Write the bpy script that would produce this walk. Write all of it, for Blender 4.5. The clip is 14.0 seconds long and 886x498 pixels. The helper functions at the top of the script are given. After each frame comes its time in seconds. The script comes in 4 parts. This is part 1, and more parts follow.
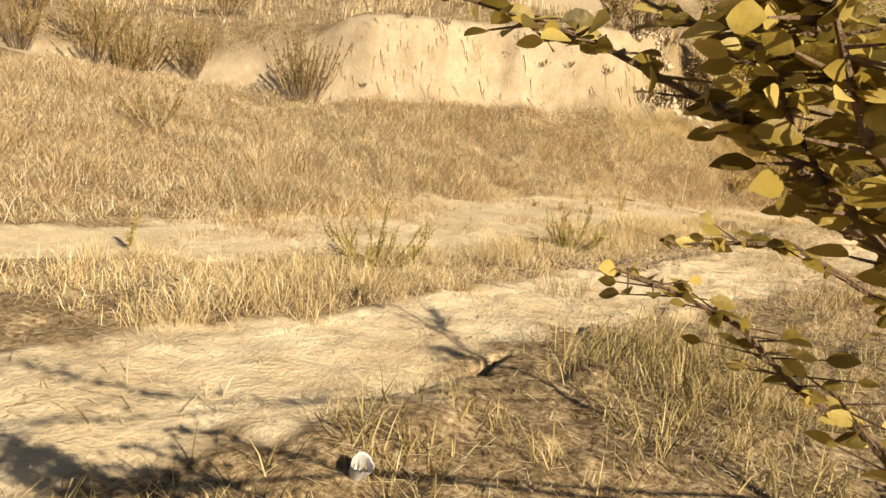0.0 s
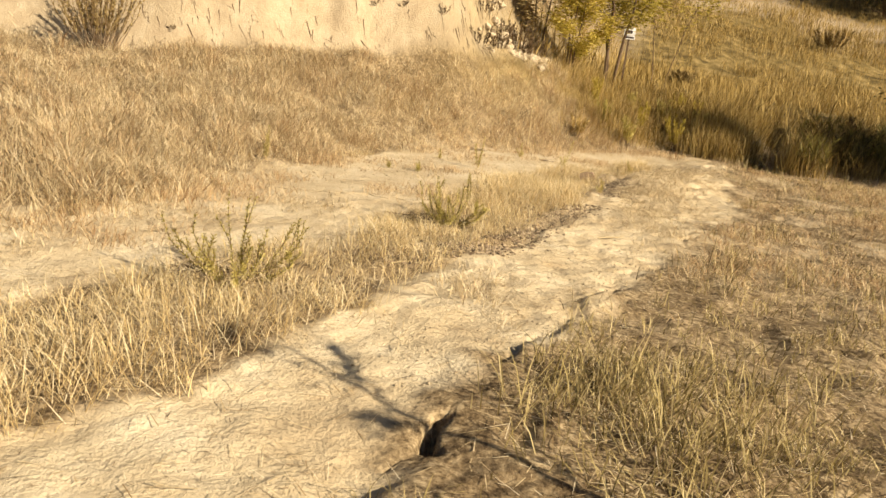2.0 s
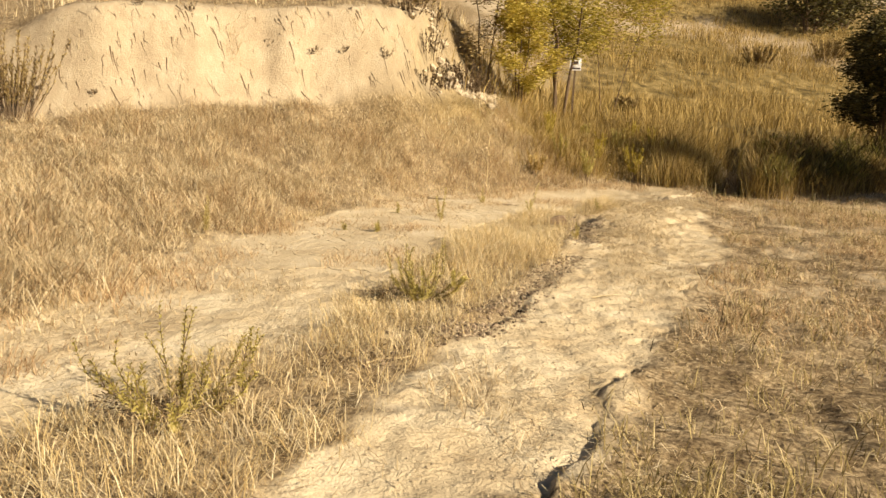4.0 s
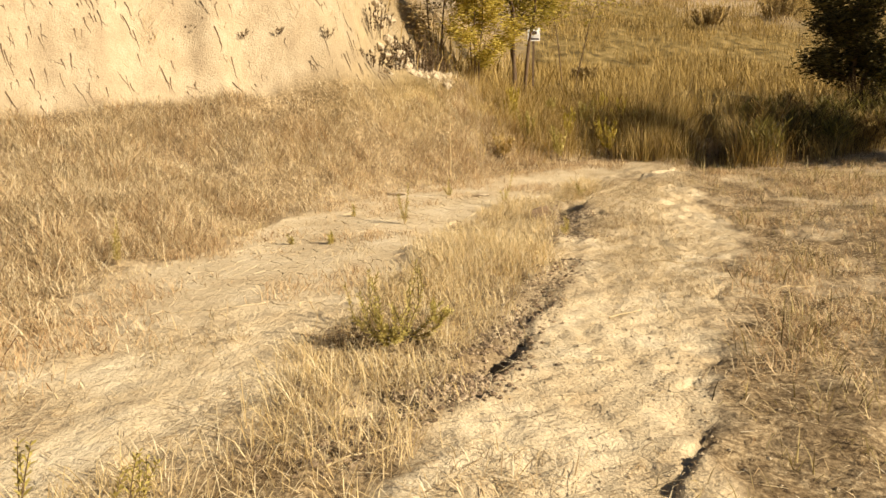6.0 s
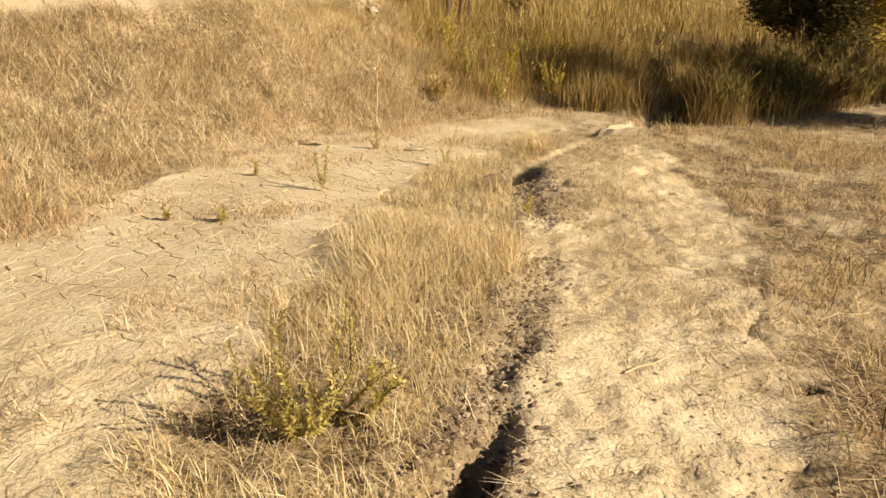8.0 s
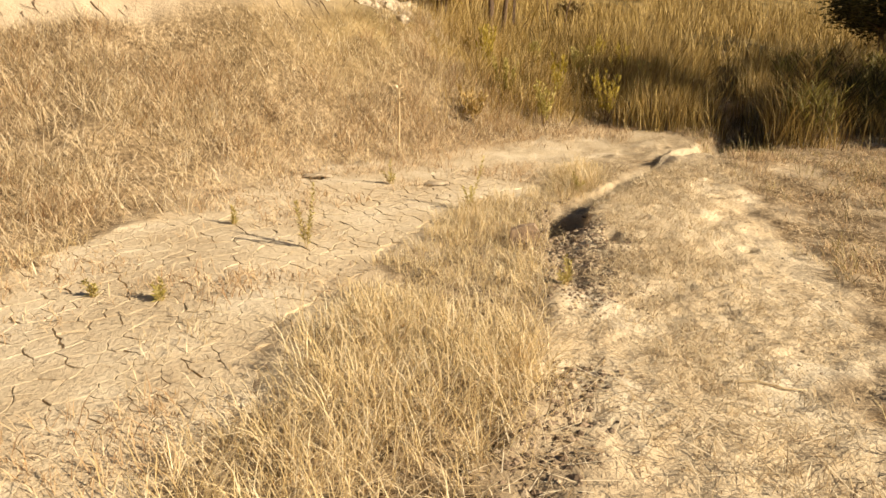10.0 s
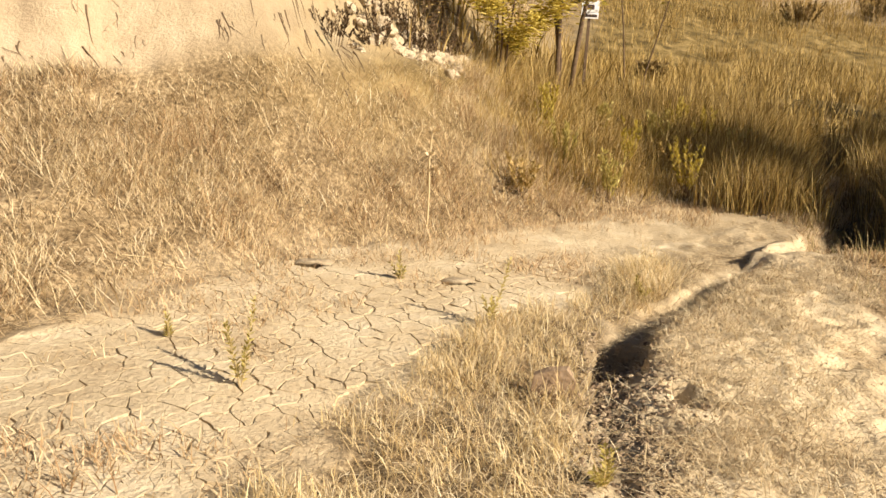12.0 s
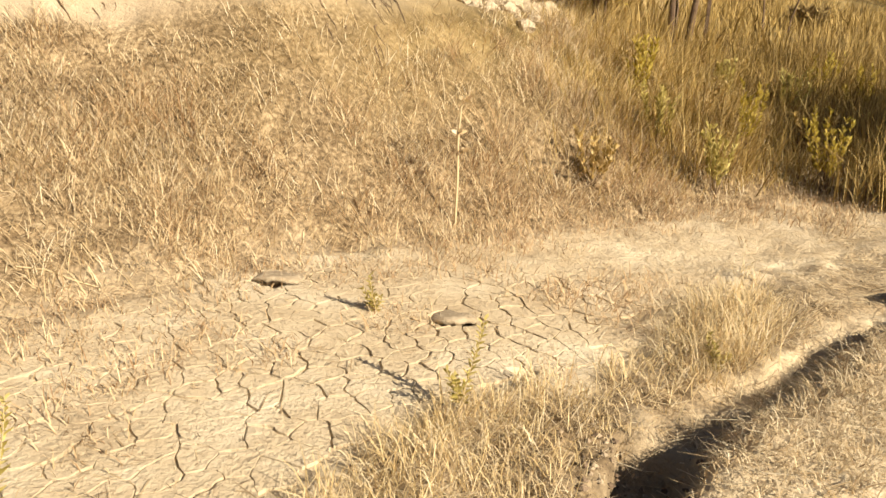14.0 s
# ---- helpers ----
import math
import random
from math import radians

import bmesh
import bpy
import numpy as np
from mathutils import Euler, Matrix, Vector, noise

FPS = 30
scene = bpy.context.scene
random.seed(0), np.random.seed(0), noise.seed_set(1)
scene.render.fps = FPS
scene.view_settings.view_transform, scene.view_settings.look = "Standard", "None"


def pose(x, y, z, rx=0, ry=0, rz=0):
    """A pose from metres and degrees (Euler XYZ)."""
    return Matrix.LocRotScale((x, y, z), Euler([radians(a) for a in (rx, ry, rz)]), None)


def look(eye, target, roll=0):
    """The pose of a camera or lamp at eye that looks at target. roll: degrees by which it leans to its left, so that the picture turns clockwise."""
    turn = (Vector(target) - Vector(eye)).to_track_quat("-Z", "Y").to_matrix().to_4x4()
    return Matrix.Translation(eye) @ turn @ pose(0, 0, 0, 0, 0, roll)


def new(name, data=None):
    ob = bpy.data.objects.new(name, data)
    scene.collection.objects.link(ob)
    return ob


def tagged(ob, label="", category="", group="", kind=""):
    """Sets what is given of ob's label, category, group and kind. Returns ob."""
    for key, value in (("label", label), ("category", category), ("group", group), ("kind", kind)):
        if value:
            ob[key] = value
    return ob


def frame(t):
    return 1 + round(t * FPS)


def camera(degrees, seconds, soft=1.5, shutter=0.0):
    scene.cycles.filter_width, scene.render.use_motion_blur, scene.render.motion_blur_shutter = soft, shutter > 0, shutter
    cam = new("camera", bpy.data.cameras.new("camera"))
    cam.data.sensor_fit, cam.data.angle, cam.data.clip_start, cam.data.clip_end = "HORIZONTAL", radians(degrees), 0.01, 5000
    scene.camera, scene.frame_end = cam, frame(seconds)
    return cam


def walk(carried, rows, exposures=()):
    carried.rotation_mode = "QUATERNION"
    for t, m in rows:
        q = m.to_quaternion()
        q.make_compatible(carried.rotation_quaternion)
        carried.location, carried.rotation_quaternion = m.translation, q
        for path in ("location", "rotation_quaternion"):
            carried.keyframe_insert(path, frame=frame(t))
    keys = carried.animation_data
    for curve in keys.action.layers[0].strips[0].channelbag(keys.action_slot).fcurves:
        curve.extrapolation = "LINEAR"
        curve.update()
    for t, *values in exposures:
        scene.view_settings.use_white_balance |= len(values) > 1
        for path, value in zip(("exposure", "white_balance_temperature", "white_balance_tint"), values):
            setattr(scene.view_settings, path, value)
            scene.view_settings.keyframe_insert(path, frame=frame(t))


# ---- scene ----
cam = camera(61.6, 14.0, soft=1.5)
PATH = [
    (0, (2.622, -1.239, 1.247), (2.009, 0.624, 0.856), 7.4),
    (0.5, (2.422, -1.17, 1.245), (1.976, 0.72, 0.768), 10.1),
    (1, (2.289, -0.919, 1.273), (1.831, 0.966, 0.785), 6.0),
    (1.5, (2.141, -0.668, 1.302), (1.746, 1.19, 0.676), 5.3),
    (2, (1.935, -0.429, 1.406), (1.816, 1.503, 0.903), 6.8),
    (2.5, (1.857, -0.227, 1.514), (1.735, 1.732, 1.133), 4.8),
    (3, (1.875, 0.066, 1.504), (1.742, 2.021, 1.103), 2.2),
    (3.5, (1.772, 0.22, 1.525), (1.703, 2.188, 1.178), 3.2),
    (3.7, (1.729, 0.279, 1.495), (1.711, 2.238, 1.094), 3.6),
    (5.8, (1.634, 1.627, 1.484), (1.668, 3.592, 1.113), -1.9),
    (6, (1.616, 1.746, 1.458), (1.728, 3.693, 1.016), -0.9),
    (6.3, (1.533, 2.04, 1.468), (1.728, 4.003, 1.14), -3.3),
    (6.5, (1.504, 2.21, 1.463), (1.809, 4.14, 1.036), -1.6),
    (7, (1.461, 2.658, 1.453), (1.598, 4.565, 0.864), 0.1),
    (7.5, (1.521, 2.968, 1.481), (1.683, 4.883, 0.927), 2.5),
    (8, (1.582, 3.4, 1.468), (1.926, 5.27, 0.849), 2.6),
    (8.2, (1.652, 3.538, 1.472), (1.944, 5.445, 0.944), 1.0),
    (10.3, (2.164, 4.932, 1.501), (2.349, 6.825, 0.884), 2.0),
    (10.5, (2.236, 5.112, 1.485), (2.449, 7.043, 1.009), 3.0),
    (11, (2.295, 5.57, 1.488), (2.479, 7.498, 0.989), 2.5),
    (11.5, (2.483, 5.849, 1.504), (2.483, 7.764, 0.929), 2.6),
    (12, (2.566, 6.169, 1.506), (2.557, 8.108, 1.018), 2.9),
    (12.5, (2.705, 6.57, 1.511), (2.816, 8.49, 0.96), 1.6),
    (13, (2.892, 6.974, 1.494), (2.765, 8.851, 0.814), 2.9),
    (13.5, (3.05, 7.377, 1.56), (2.976, 9.231, 0.814), 3.6),
    (14, (3.256, 7.789, 1.516), (2.896, 9.656, 0.895), 2.1),
]
walk(cam, [(t, look(eye, target, roll)) for t, eye, target, roll in PATH],
     exposures=((0, 0.88, 6700, 13), (8, 0.84, 6750, 15), (10.5, 0.92, 6550, 17), (14, 1.0, 6300, 15)))

# ---- light: low afternoon sun from the south-east, clear sky ----
SUN_EL, SUN_AZ = radians(31), radians(121)
world = bpy.data.worlds.new("sky")
scene.world = world
world.use_nodes = True
wn = world.node_tree
sky = wn.nodes.new("ShaderNodeTexSky")
sky.sky_type = "NISHITA"
sky.sun_disc = False
sky.sun_elevation, sky.sun_rotation = SUN_EL, SUN_AZ
wn.links.new(sky.outputs[0], wn.nodes["Background"].inputs[0])
wn.nodes["Background"].inputs[1].default_value = 0.03
sun_data = bpy.data.lights.new("sun", "SUN")
sun_data.energy, sun_data.angle, sun_data.color = 5.3, radians(0.6), (1.0, 0.88, 0.66)
sun = new("sun", sun_data)
to_sun = Vector((math.cos(SUN_EL) * math.sin(SUN_AZ), math.cos(SUN_EL) * math.cos(SUN_AZ), math.sin(SUN_EL)))
sun.matrix_world = look(to_sun * 50, (0, 0, 0))


# ---- materials ----
def material(name, colours, scale=20.0, rough=0.9, bump=0.3, by="noise", through_light=0.0, bump_scale=None, spread=0.5):
    """A matt natural surface: colours mixed by noise at two sizes, by island or by object, with fine relief."""
    m = bpy.data.materials.new(name)
    m.use_nodes = True
    nt = m.node_tree
    bsdf = nt.nodes["Principled BSDF"]
    bsdf.inputs["Roughness"].default_value = rough
    bsdf.inputs["Specular IOR Level"].default_value = 0.25
    ramp = nt.nodes.new("ShaderNodeValToRGB")
    el = ramp.color_ramp.elements
    while len(el) < len(colours):
        el.new(0.5)
    lo = 0.5 - spread / 2 if by == "noise" else 0.0
    hi = 0.5 + spread / 2 if by == "noise" else 1.0
    for k, c in enumerate(colours):
        el[k].position = lo + (hi - lo) * k / max(1, len(colours) - 1)
        el[k].color = (*c, 1)
    tc = nt.nodes.new("ShaderNodeTexCoord")
    big = nt.nodes.new("ShaderNodeTexNoise")
    big.inputs["Scale"].default_value = scale
    big.inputs["Detail"].default_value = 6
    big.inputs["Roughness"].default_value = 0.65
    nt.links.new(tc.outputs["Object"], big.inputs["Vector"])
    if by == "noise":
        nt.links.new(big.outputs[0], ramp.inputs[0])
    else:
        src = nt.nodes.new("ShaderNodeNewGeometry") if by == "island" else nt.nodes.new("ShaderNodeObjectInfo")
        out = src.outputs["Random Per Island"] if by == "island" else src.outputs["Random"]
        add = nt.nodes.new("ShaderNodeMath")
        add.operation = "MULTIPLY_ADD"
        nt.links.new(big.outputs[0], add.inputs[0])
        add.inputs[1].default_value = 0.6
        sub = nt.nodes.new("ShaderNodeMath")
        sub.operation = "SUBTRACT"
        nt.links.new(out, sub.inputs[0])
        sub.inputs[1].default_value = 0.3
        nt.links.new(sub.outputs[0], add.inputs[2])
        nt.links.new(add.outputs[0], ramp.inputs[0])
    nt.links.new(ramp.outputs[0], bsdf.inputs["Base Color"])
    if bump:
        fine = nt.nodes.new("ShaderNodeTexNoise")
        fine.inputs["Scale"].default_value = bump_scale or scale * 6
        fine.inputs["Detail"].default_value = 5
        nt.links.new(tc.outputs["Object"], fine.inputs["Vector"])
        b = nt.nodes.new("ShaderNodeBump")
        b.inputs["Strength"].default_value = bump
        b.inputs["Distance"].default_value = 0.02
        nt.links.new(fine.outputs[0], b.inputs["Height"])
        nt.links.new(b.outputs[0], bsdf.inputs["Normal"])
    if through_light:
        tr = nt.nodes.new("ShaderNodeBsdfTranslucent")
        nt.links.new(ramp.outputs[0], tr.inputs[0])
        mix = nt.nodes.new("ShaderNodeMixShader")
        mix.inputs[0].default_value = through_light
        nt.links.new(bsdf.outputs[0], mix.inputs[1])
        nt.links.new(tr.outputs[0], mix.inputs[2])
        nt.links.new(mix.outputs[0], nt.nodes["Material Output"].inputs[0])
    return m


def ground_material():
    """Pale dried silt where the attribute 'bare' is 1, straw-covered brown earth elsewhere, raw clay on the cut bank."""
    m = bpy.data.materials.new("dry_earth")
    m.use_nodes = True
    nt = m.node_tree
    bsdf = nt.nodes["Principled BSDF"]
    bsdf.inputs["Roughness"].default_value = 0.95
    bsdf.inputs["Specular IOR Level"].default_value = 0.15
    place = nt.nodes.new("ShaderNodeNewGeometry")

    def tex(scale, detail=6, rough=0.6, stretch=None):
        n = nt.nodes.new("ShaderNodeTexNoise")
        n.inputs["Scale"].default_value = scale
        n.inputs["Detail"].default_value = detail
        n.inputs["Roughness"].default_value = rough
        v = place.outputs["Position"]
        if stretch:
            mp = nt.nodes.new("ShaderNodeMapping")
            mp.inputs["Scale"].default_value = stretch
            nt.links.new(v, mp.inputs[0])
            v = mp.outputs[0]
        nt.links.new(v, n.inputs["Vector"])
        return n.outputs[0]

    def ramp(value, *stops):
        r = nt.nodes.new("ShaderNodeValToRGB")
        e = r.color_ramp.elements
        while len(e) < len(stops):
            e.new(0.5)
        for k, (p, c) in enumerate(stops):
            e[k].position, e[k].color = p, (*c, 1)
        nt.links.new(value, r.inputs[0])
        return r.outputs[0]

    def mix(fac, a, b, kind="MIX"):
        x = nt.nodes.new("ShaderNodeMix")
        x.data_type, x.blend_type = "RGBA", kind
        if isinstance(fac, float):
            x.inputs[0].default_value = fac
        else:
            nt.links.new(fac, x.inputs[0])
        nt.links.new(a, x.inputs[6])
        nt.links.new(b, x.inputs[7])
        return x.outputs[2]

    def attribute(name):
        a = nt.nodes.new("ShaderNodeAttribute")
        a.attribute_name = name
        return a.outputs["Fac"]

    silt = ramp(tex(1.7), (0.32, (0.45, 0.35, 0.215)), (0.5, (0.56, 0.455, 0.295)), (0.66, (0.64, 0.545, 0.38)))
    grain = ramp(tex(55, 8, 0.7), (0.36, (0.28, 0.23, 0.17)), (0.47, (1, 1, 1)))
    silt = mix(0.32, silt, grain, "MULTIPLY")
    scraps = ramp(tex(16, 9, 0.75, (1, 1.7, 1)), (0.36, (0.33, 0.26, 0.18)), (0.42, (1, 1, 1)))
    silt = mix(0.58, silt, scraps, "MULTIPLY")
    duff = ramp(tex(26, 8, 0.75), (0.36, (0.07, 0.045, 0.024)), (0.49, (0.25, 0.18, 0.098)), (0.62, (0.48, 0.375, 0.225)))
    patch = ramp(tex(3.1), (0.42, (0.5, 0.46, 0.42)), (0.6, (1, 1, 1)))
    duff = mix(0.7, duff, patch, "MULTIPLY")
    clay = ramp(tex(2.2, 8, 0.7, (1.6, 1.6, 1.0)), (0.3, (0.33, 0.255, 0.165)), (0.5, (0.40, 0.32, 0.21)), (0.66, (0.45, 0.37, 0.255)))
    colour = mix(attribute("bare"), duff, silt)
    colour = mix(attribute("cut"), colour, clay)
    turf = ramp(tex(1.3, 8, 0.7), (0.36, (0.06, 0.042, 0.014)), (0.5, (0.17, 0.12, 0.042)), (0.66, (0.32, 0.235, 0.10)))
    colour = mix(attribute("meadow"), colour, turf)
    # dark tint for the damp creek bed and for the gully floor
    wet_dark = ramp(tex(9), (0.3, (0.05, 0.035, 0.02)), (0.7, (0.13, 0.09, 0.05)))
    colour = mix(attribute("damp_dark"), colour, wet_dark)
    nt.links.new(colour, bsdf.inputs["Base Color"])
    add = nt.nodes.new("ShaderNodeMath")
    add.operation = "MULTIPLY_ADD"
    nt.links.new(tex(18, 8, 0.7), add.inputs[0])
    add.inputs[1].default_value = 1.6
    nt.links.new(tex(36, 3), add.inputs[2])
    b = nt.nodes.new("ShaderNodeBump")
    b.inputs["Strength"].default_value = 0.5
    b.inputs["Distance"].default_value = 0.02
    nt.links.new(add.outputs[0], b.inputs["Height"])
    nt.links.new(b.outputs[0], bsdf.inputs["Normal"])
    return m


EARTH = ground_material()
STRAW = material("straw", [(0.27, 0.18, 0.088), (0.55, 0.42, 0.235), (0.71, 0.58, 0.355), (0.80, 0.70, 0.50)], 3, 0.7, 0, "island", 0.3)
GOLD = material("golden_straw", [(0.40, 0.28, 0.12), (0.63, 0.48, 0.235), (0.76, 0.61, 0.35), (0.83, 0.72, 0.48)], 4, 0.7, 0, "island", 0.3)
SCRAPS = material("leaf_scraps", [(0.09, 0.06, 0.032), (0.24, 0.17, 0.095), (0.42, 0.32, 0.19)], 4, 0.8, 0, "island")
RUSSET = material("russet_grass", [(0.26, 0.155, 0.072), (0.46, 0.31, 0.16), (0.61, 0.455, 0.26), (0.72, 0.585, 0.37)], 4, 0.75, 0, "island", 0.25)
OLIVE = material("olive_grass", [(0.18, 0.12, 0.03), (0.41, 0.29, 0.085), (0.60, 0.44, 0.175), (0.71, 0.56, 0.29)], 2, 0.7, 0, "island", 0.3)
STUBBLE = material("stubble", [(0.08, 0.058, 0.02), (0.25, 0.19, 0.068), (0.44, 0.345, 0.145), (0.61, 0.495, 0.27)], 3, 0.75, 0, "island", 0.25)
REED = material("reed_blades", [(0.06, 0.038, 0.015), (0.2, 0.13, 0.04), (0.41, 0.285, 0.08), (0.60, 0.45, 0.18)], 1.5, 0.6, 0, "island", 0.25)
GREENREED = material("green_sedge", [(0.05, 0.035, 0.012), (0.17, 0.14, 0.03), (0.36, 0.31, 0.075)], 3, 0.6, 0, "island", 0.3)
MEADOW = material("meadow_blades", [(0.11, 0.07, 0.022), (0.28, 0.19, 0.055), (0.44, 0.31, 0.10), (0.57, 0.42, 0.17)], 0.5, 0.7, 0, "island", 0.25)
HERB = material("herb_leaf", [(0.27, 0.22, 0.055), (0.47, 0.39, 0.11), (0.64, 0.54, 0.2)], 9, 0.6, 0, "island", 0.4)
WILLOW = material("willow_leaf", [(0.17, 0.13, 0.015), (0.38, 0.30, 0.04), (0.56, 0.45, 0.10)], 2, 0.55, 0, "island", 0.5)
YELLOW = material("yellow_leaf", [(0.28, 0.21, 0.025), (0.50, 0.39, 0.06), (0.66, 0.53, 0.14)], 2, 0.6, 0, "island", 0.5)
DARKLEAF = material("dark_leaf", [(0.025, 0.022, 0.007), (0.07, 0.058, 0.016), (0.15, 0.125, 0.034)], 2, 0.75, 0, "island", 0.2)
GREYBRUSH = material("grey_brush_leaf", [(0.13, 0.08, 0.034), (0.26, 0.18, 0.07), (0.42, 0.32, 0.13)], 3, 0.7, 0, "island", 0.2)
BRAMBLE = material("bramble_leaf", [(0.05, 0.03, 0.015), (0.12, 0.08, 0.04), (0.22, 0.15, 0.08)], 3, 0.8, 0, "island", 0.15)
BROADLEAF = material("broad_leaf", [(0.11, 0.08, 0.018), (0.33, 0.245, 0.05), (0.62, 0.49, 0.16)], 30, 0.42, 0.15, "island", 0.45)
BARK = material("bark", [(0.06, 0.035, 0.02), (0.13, 0.085, 0.05), (0.2, 0.14, 0.085)], 25, 0.85, 0.6)
TWIG = material("dry_twig", [(0.07, 0.045, 0.025), (0.16, 0.11, 0.065), (0.25, 0.18, 0.11)], 20, 0.85, 0.4)
CLOD = material("soil_clod", [(0.26, 0.2, 0.125), (0.4, 0.32, 0.21), (0.52, 0.43, 0.3)], 22, 0.95, 0.7)
WHITE = material("white_plastic", [(0.45, 0.44, 0.42), (0.62, 0.61, 0.6)], 12, 0.5, 0.15)
SIGN_WHITE = material("white_enamel", [(0.76, 0.76, 0.76), (0.82, 0.82, 0.82)], 6, 0.4, 0)
SIGN_DARK = material("dark_print", [(0.04, 0.03, 0.03), (0.07, 0.05, 0.05)], 6, 0.5, 0)
PLASTER = material("pale_plaster", [(0.55, 0.56, 0.58), (0.68, 0.69, 0.71)], 1.5, 0.85, 0.2)
ROOFING = material("grey_roofing", [(0.16, 0.17, 0.2), (0.25, 0.26, 0.3)], 3, 0.7, 0.2)
GLASSY = material("dark_window_glass", [(0.03, 0.035, 0.045), (0.06, 0.065, 0.08)], 2, 0.12, 0)
LUMP = material("pale_clay_lump", [(0.36, 0.28, 0.18), (0.5, 0.41, 0.28), (0.58, 0.49, 0.35)], 6, 0.95, 0.5)
SLAB = material("brown_clay", [(0.17, 0.115, 0.07), (0.27, 0.19, 0.12), (0.36, 0.27, 0.18)], 9, 0.95, 0.5)
SOIL = material("dark_soil_crumb", [(0.10, 0.068, 0.042), (0.23, 0.165, 0.105), (0.45, 0.355, 0.235)], 14, 0.95, 0.6, "island")
MAT = material("matted_straw", [(0.27, 0.19, 0.10), (0.48, 0.37, 0.21), (0.62, 0.50, 0.31), (0.74, 0.63, 0.43)], 4, 0.8, 0, "island", 0.2)
WATER = material("creek_water", [(0.012, 0.010, 0.006), (0.03, 0.025, 0.014)], 4, 0.06, 0.15, bump_scale=12)


# ---- the lie of the land ----
rng = np.random.default_rng(7)
LATTICE = rng.random((256, 256))


def value_noise(x, y, size):
    u, v = np.asarray(x) / size + 91.3, np.asarray(y) / size + 37.7
    i, j = np.floor(u).astype(int), np.floor(v).astype(int)
    f, g = u - i, v - j
    f, g = f * f * (3 - 2 * f), g * g * (3 - 2 * g)
    a, b = LATTICE[i % 256, j % 256], LATTICE[(i + 1) % 256, j % 256]
    c, d = LATTICE[i % 256, (j + 1) % 256], LATTICE[(i + 1) % 256, (j + 1) % 256]
    return (a * (1 - f) + b * f) * (1 - g) + (c * (1 - f) + d * f) * g - 0.5


def smooth(v, a, b):
    k = np.clip((np.asarray(v, float) - a) / (b - a), 0, 1)
    return k * k * (3 - 2 * k)


def to_line(x, y, line):
    """Distance to a polyline, positive on its left, and how far along it (0 to 1) the nearest point lies."""
    x, y = np.asarray(x, float), np.asarray(y, float)
    best, side, along = np.full(x.shape, 1e9), np.zeros(x.shape), np.zeros(x.shape)
    for k, ((ax, ay), (bx, by)) in enumerate(zip(line, line[1:])):
        dx, dy = bx - ax, by - ay
        s = np.clip(((x - ax) * dx + (y - ay) * dy) / (dx * dx + dy * dy), 0, 1)
        d = np.hypot(x - ax - s * dx, y - ay - s * dy)
        m = d < best
        best = np.where(m, d, best)
        side = np.where(m, np.sign(dx * (y - ay) - dy * (x - ax)), side)
        along = np.where(m, (k + s) / (len(line) - 1), along)
    return best * side, along


FOOT = [(-9, -30), (-4, -5), (-2.4, 0.5), (-1.4, 4.0), (-0.95, 5.2), (-0.6, 7.2), (0.15, 9.6), (0.95, 11.1), (1.45, 11.9), (2.35, 12.6),
        (3.1, 13.25), (4.4, 14.1), (5.5, 14.7), (7.5, 15.0), (11, 15.8), (14, 17), (30, 22), (80, 26)]
BANK = [(-60, 9.0), (-12, 10.4), (-4.5, 11.5), (-1.6, 12.5), (0.7, 13.5), (2.0, 15.0), (4.0, 20), (8.0, 36), (20, 90), (60, 300)]
LANE_L = [(-3.0, -2.0), (-0.5, 0.3), (0.34, 1.2), (0.62, 1.75), (0.99, 2.5), (1.43, 3.77), (1.95, 4.93), (2.45, 6.4), (3.0, 7.85), (3.3, 9.3), (3.5, 10.2),
          (4.1, 10.9), (5.0, 12.1), (5.6, 13.4)]
LANE_R = [(0.3, -2.0), (1.0, 0.2), (1.38, 0.9), (1.55, 1.5), (1.81, 2.15), (2.0, 2.8), (2.35, 3.46), (2.85, 4.5), (3.2, 5.34), (3.6, 6.0), (4.75, 8.44),
          (5.1, 9.95), (5.5, 11.6), (5.9, 13.4)]
TRACK_R = [(-0.6, 2.9), (0.1, 3.9), (0.85, 4.85), (1.1, 5.75), (1.75, 7.8), (2.2, 8.9), (2.6, 10.0), (3.35, 10.8), (4.0, 12.0), (4.9, 12.9)]
GULLY = [(1.85, 4.9), (2.0, 5.3), (2.18, 5.75), (2.5, 6.5), (3.0, 7.6), (3.28, 9.0), (3.5, 10.1), (3.75, 10.55), (4.3, 11.1), (4.9, 11.9)]
REED_FRONT = [(3.4, 13.9), (5.0, 14.3), (6.3, 13.9), (6.95, 12.85), (8.4, 13.3), (11, 15.0), (16, 16.8), (30, 20)]
CREEK = [(5.3, 11.9), (6.0, 12.5), (6.55, 13.2), (6.95, 14.1), (7.4, 15.3), (8.1, 17), (9.0, 19)]


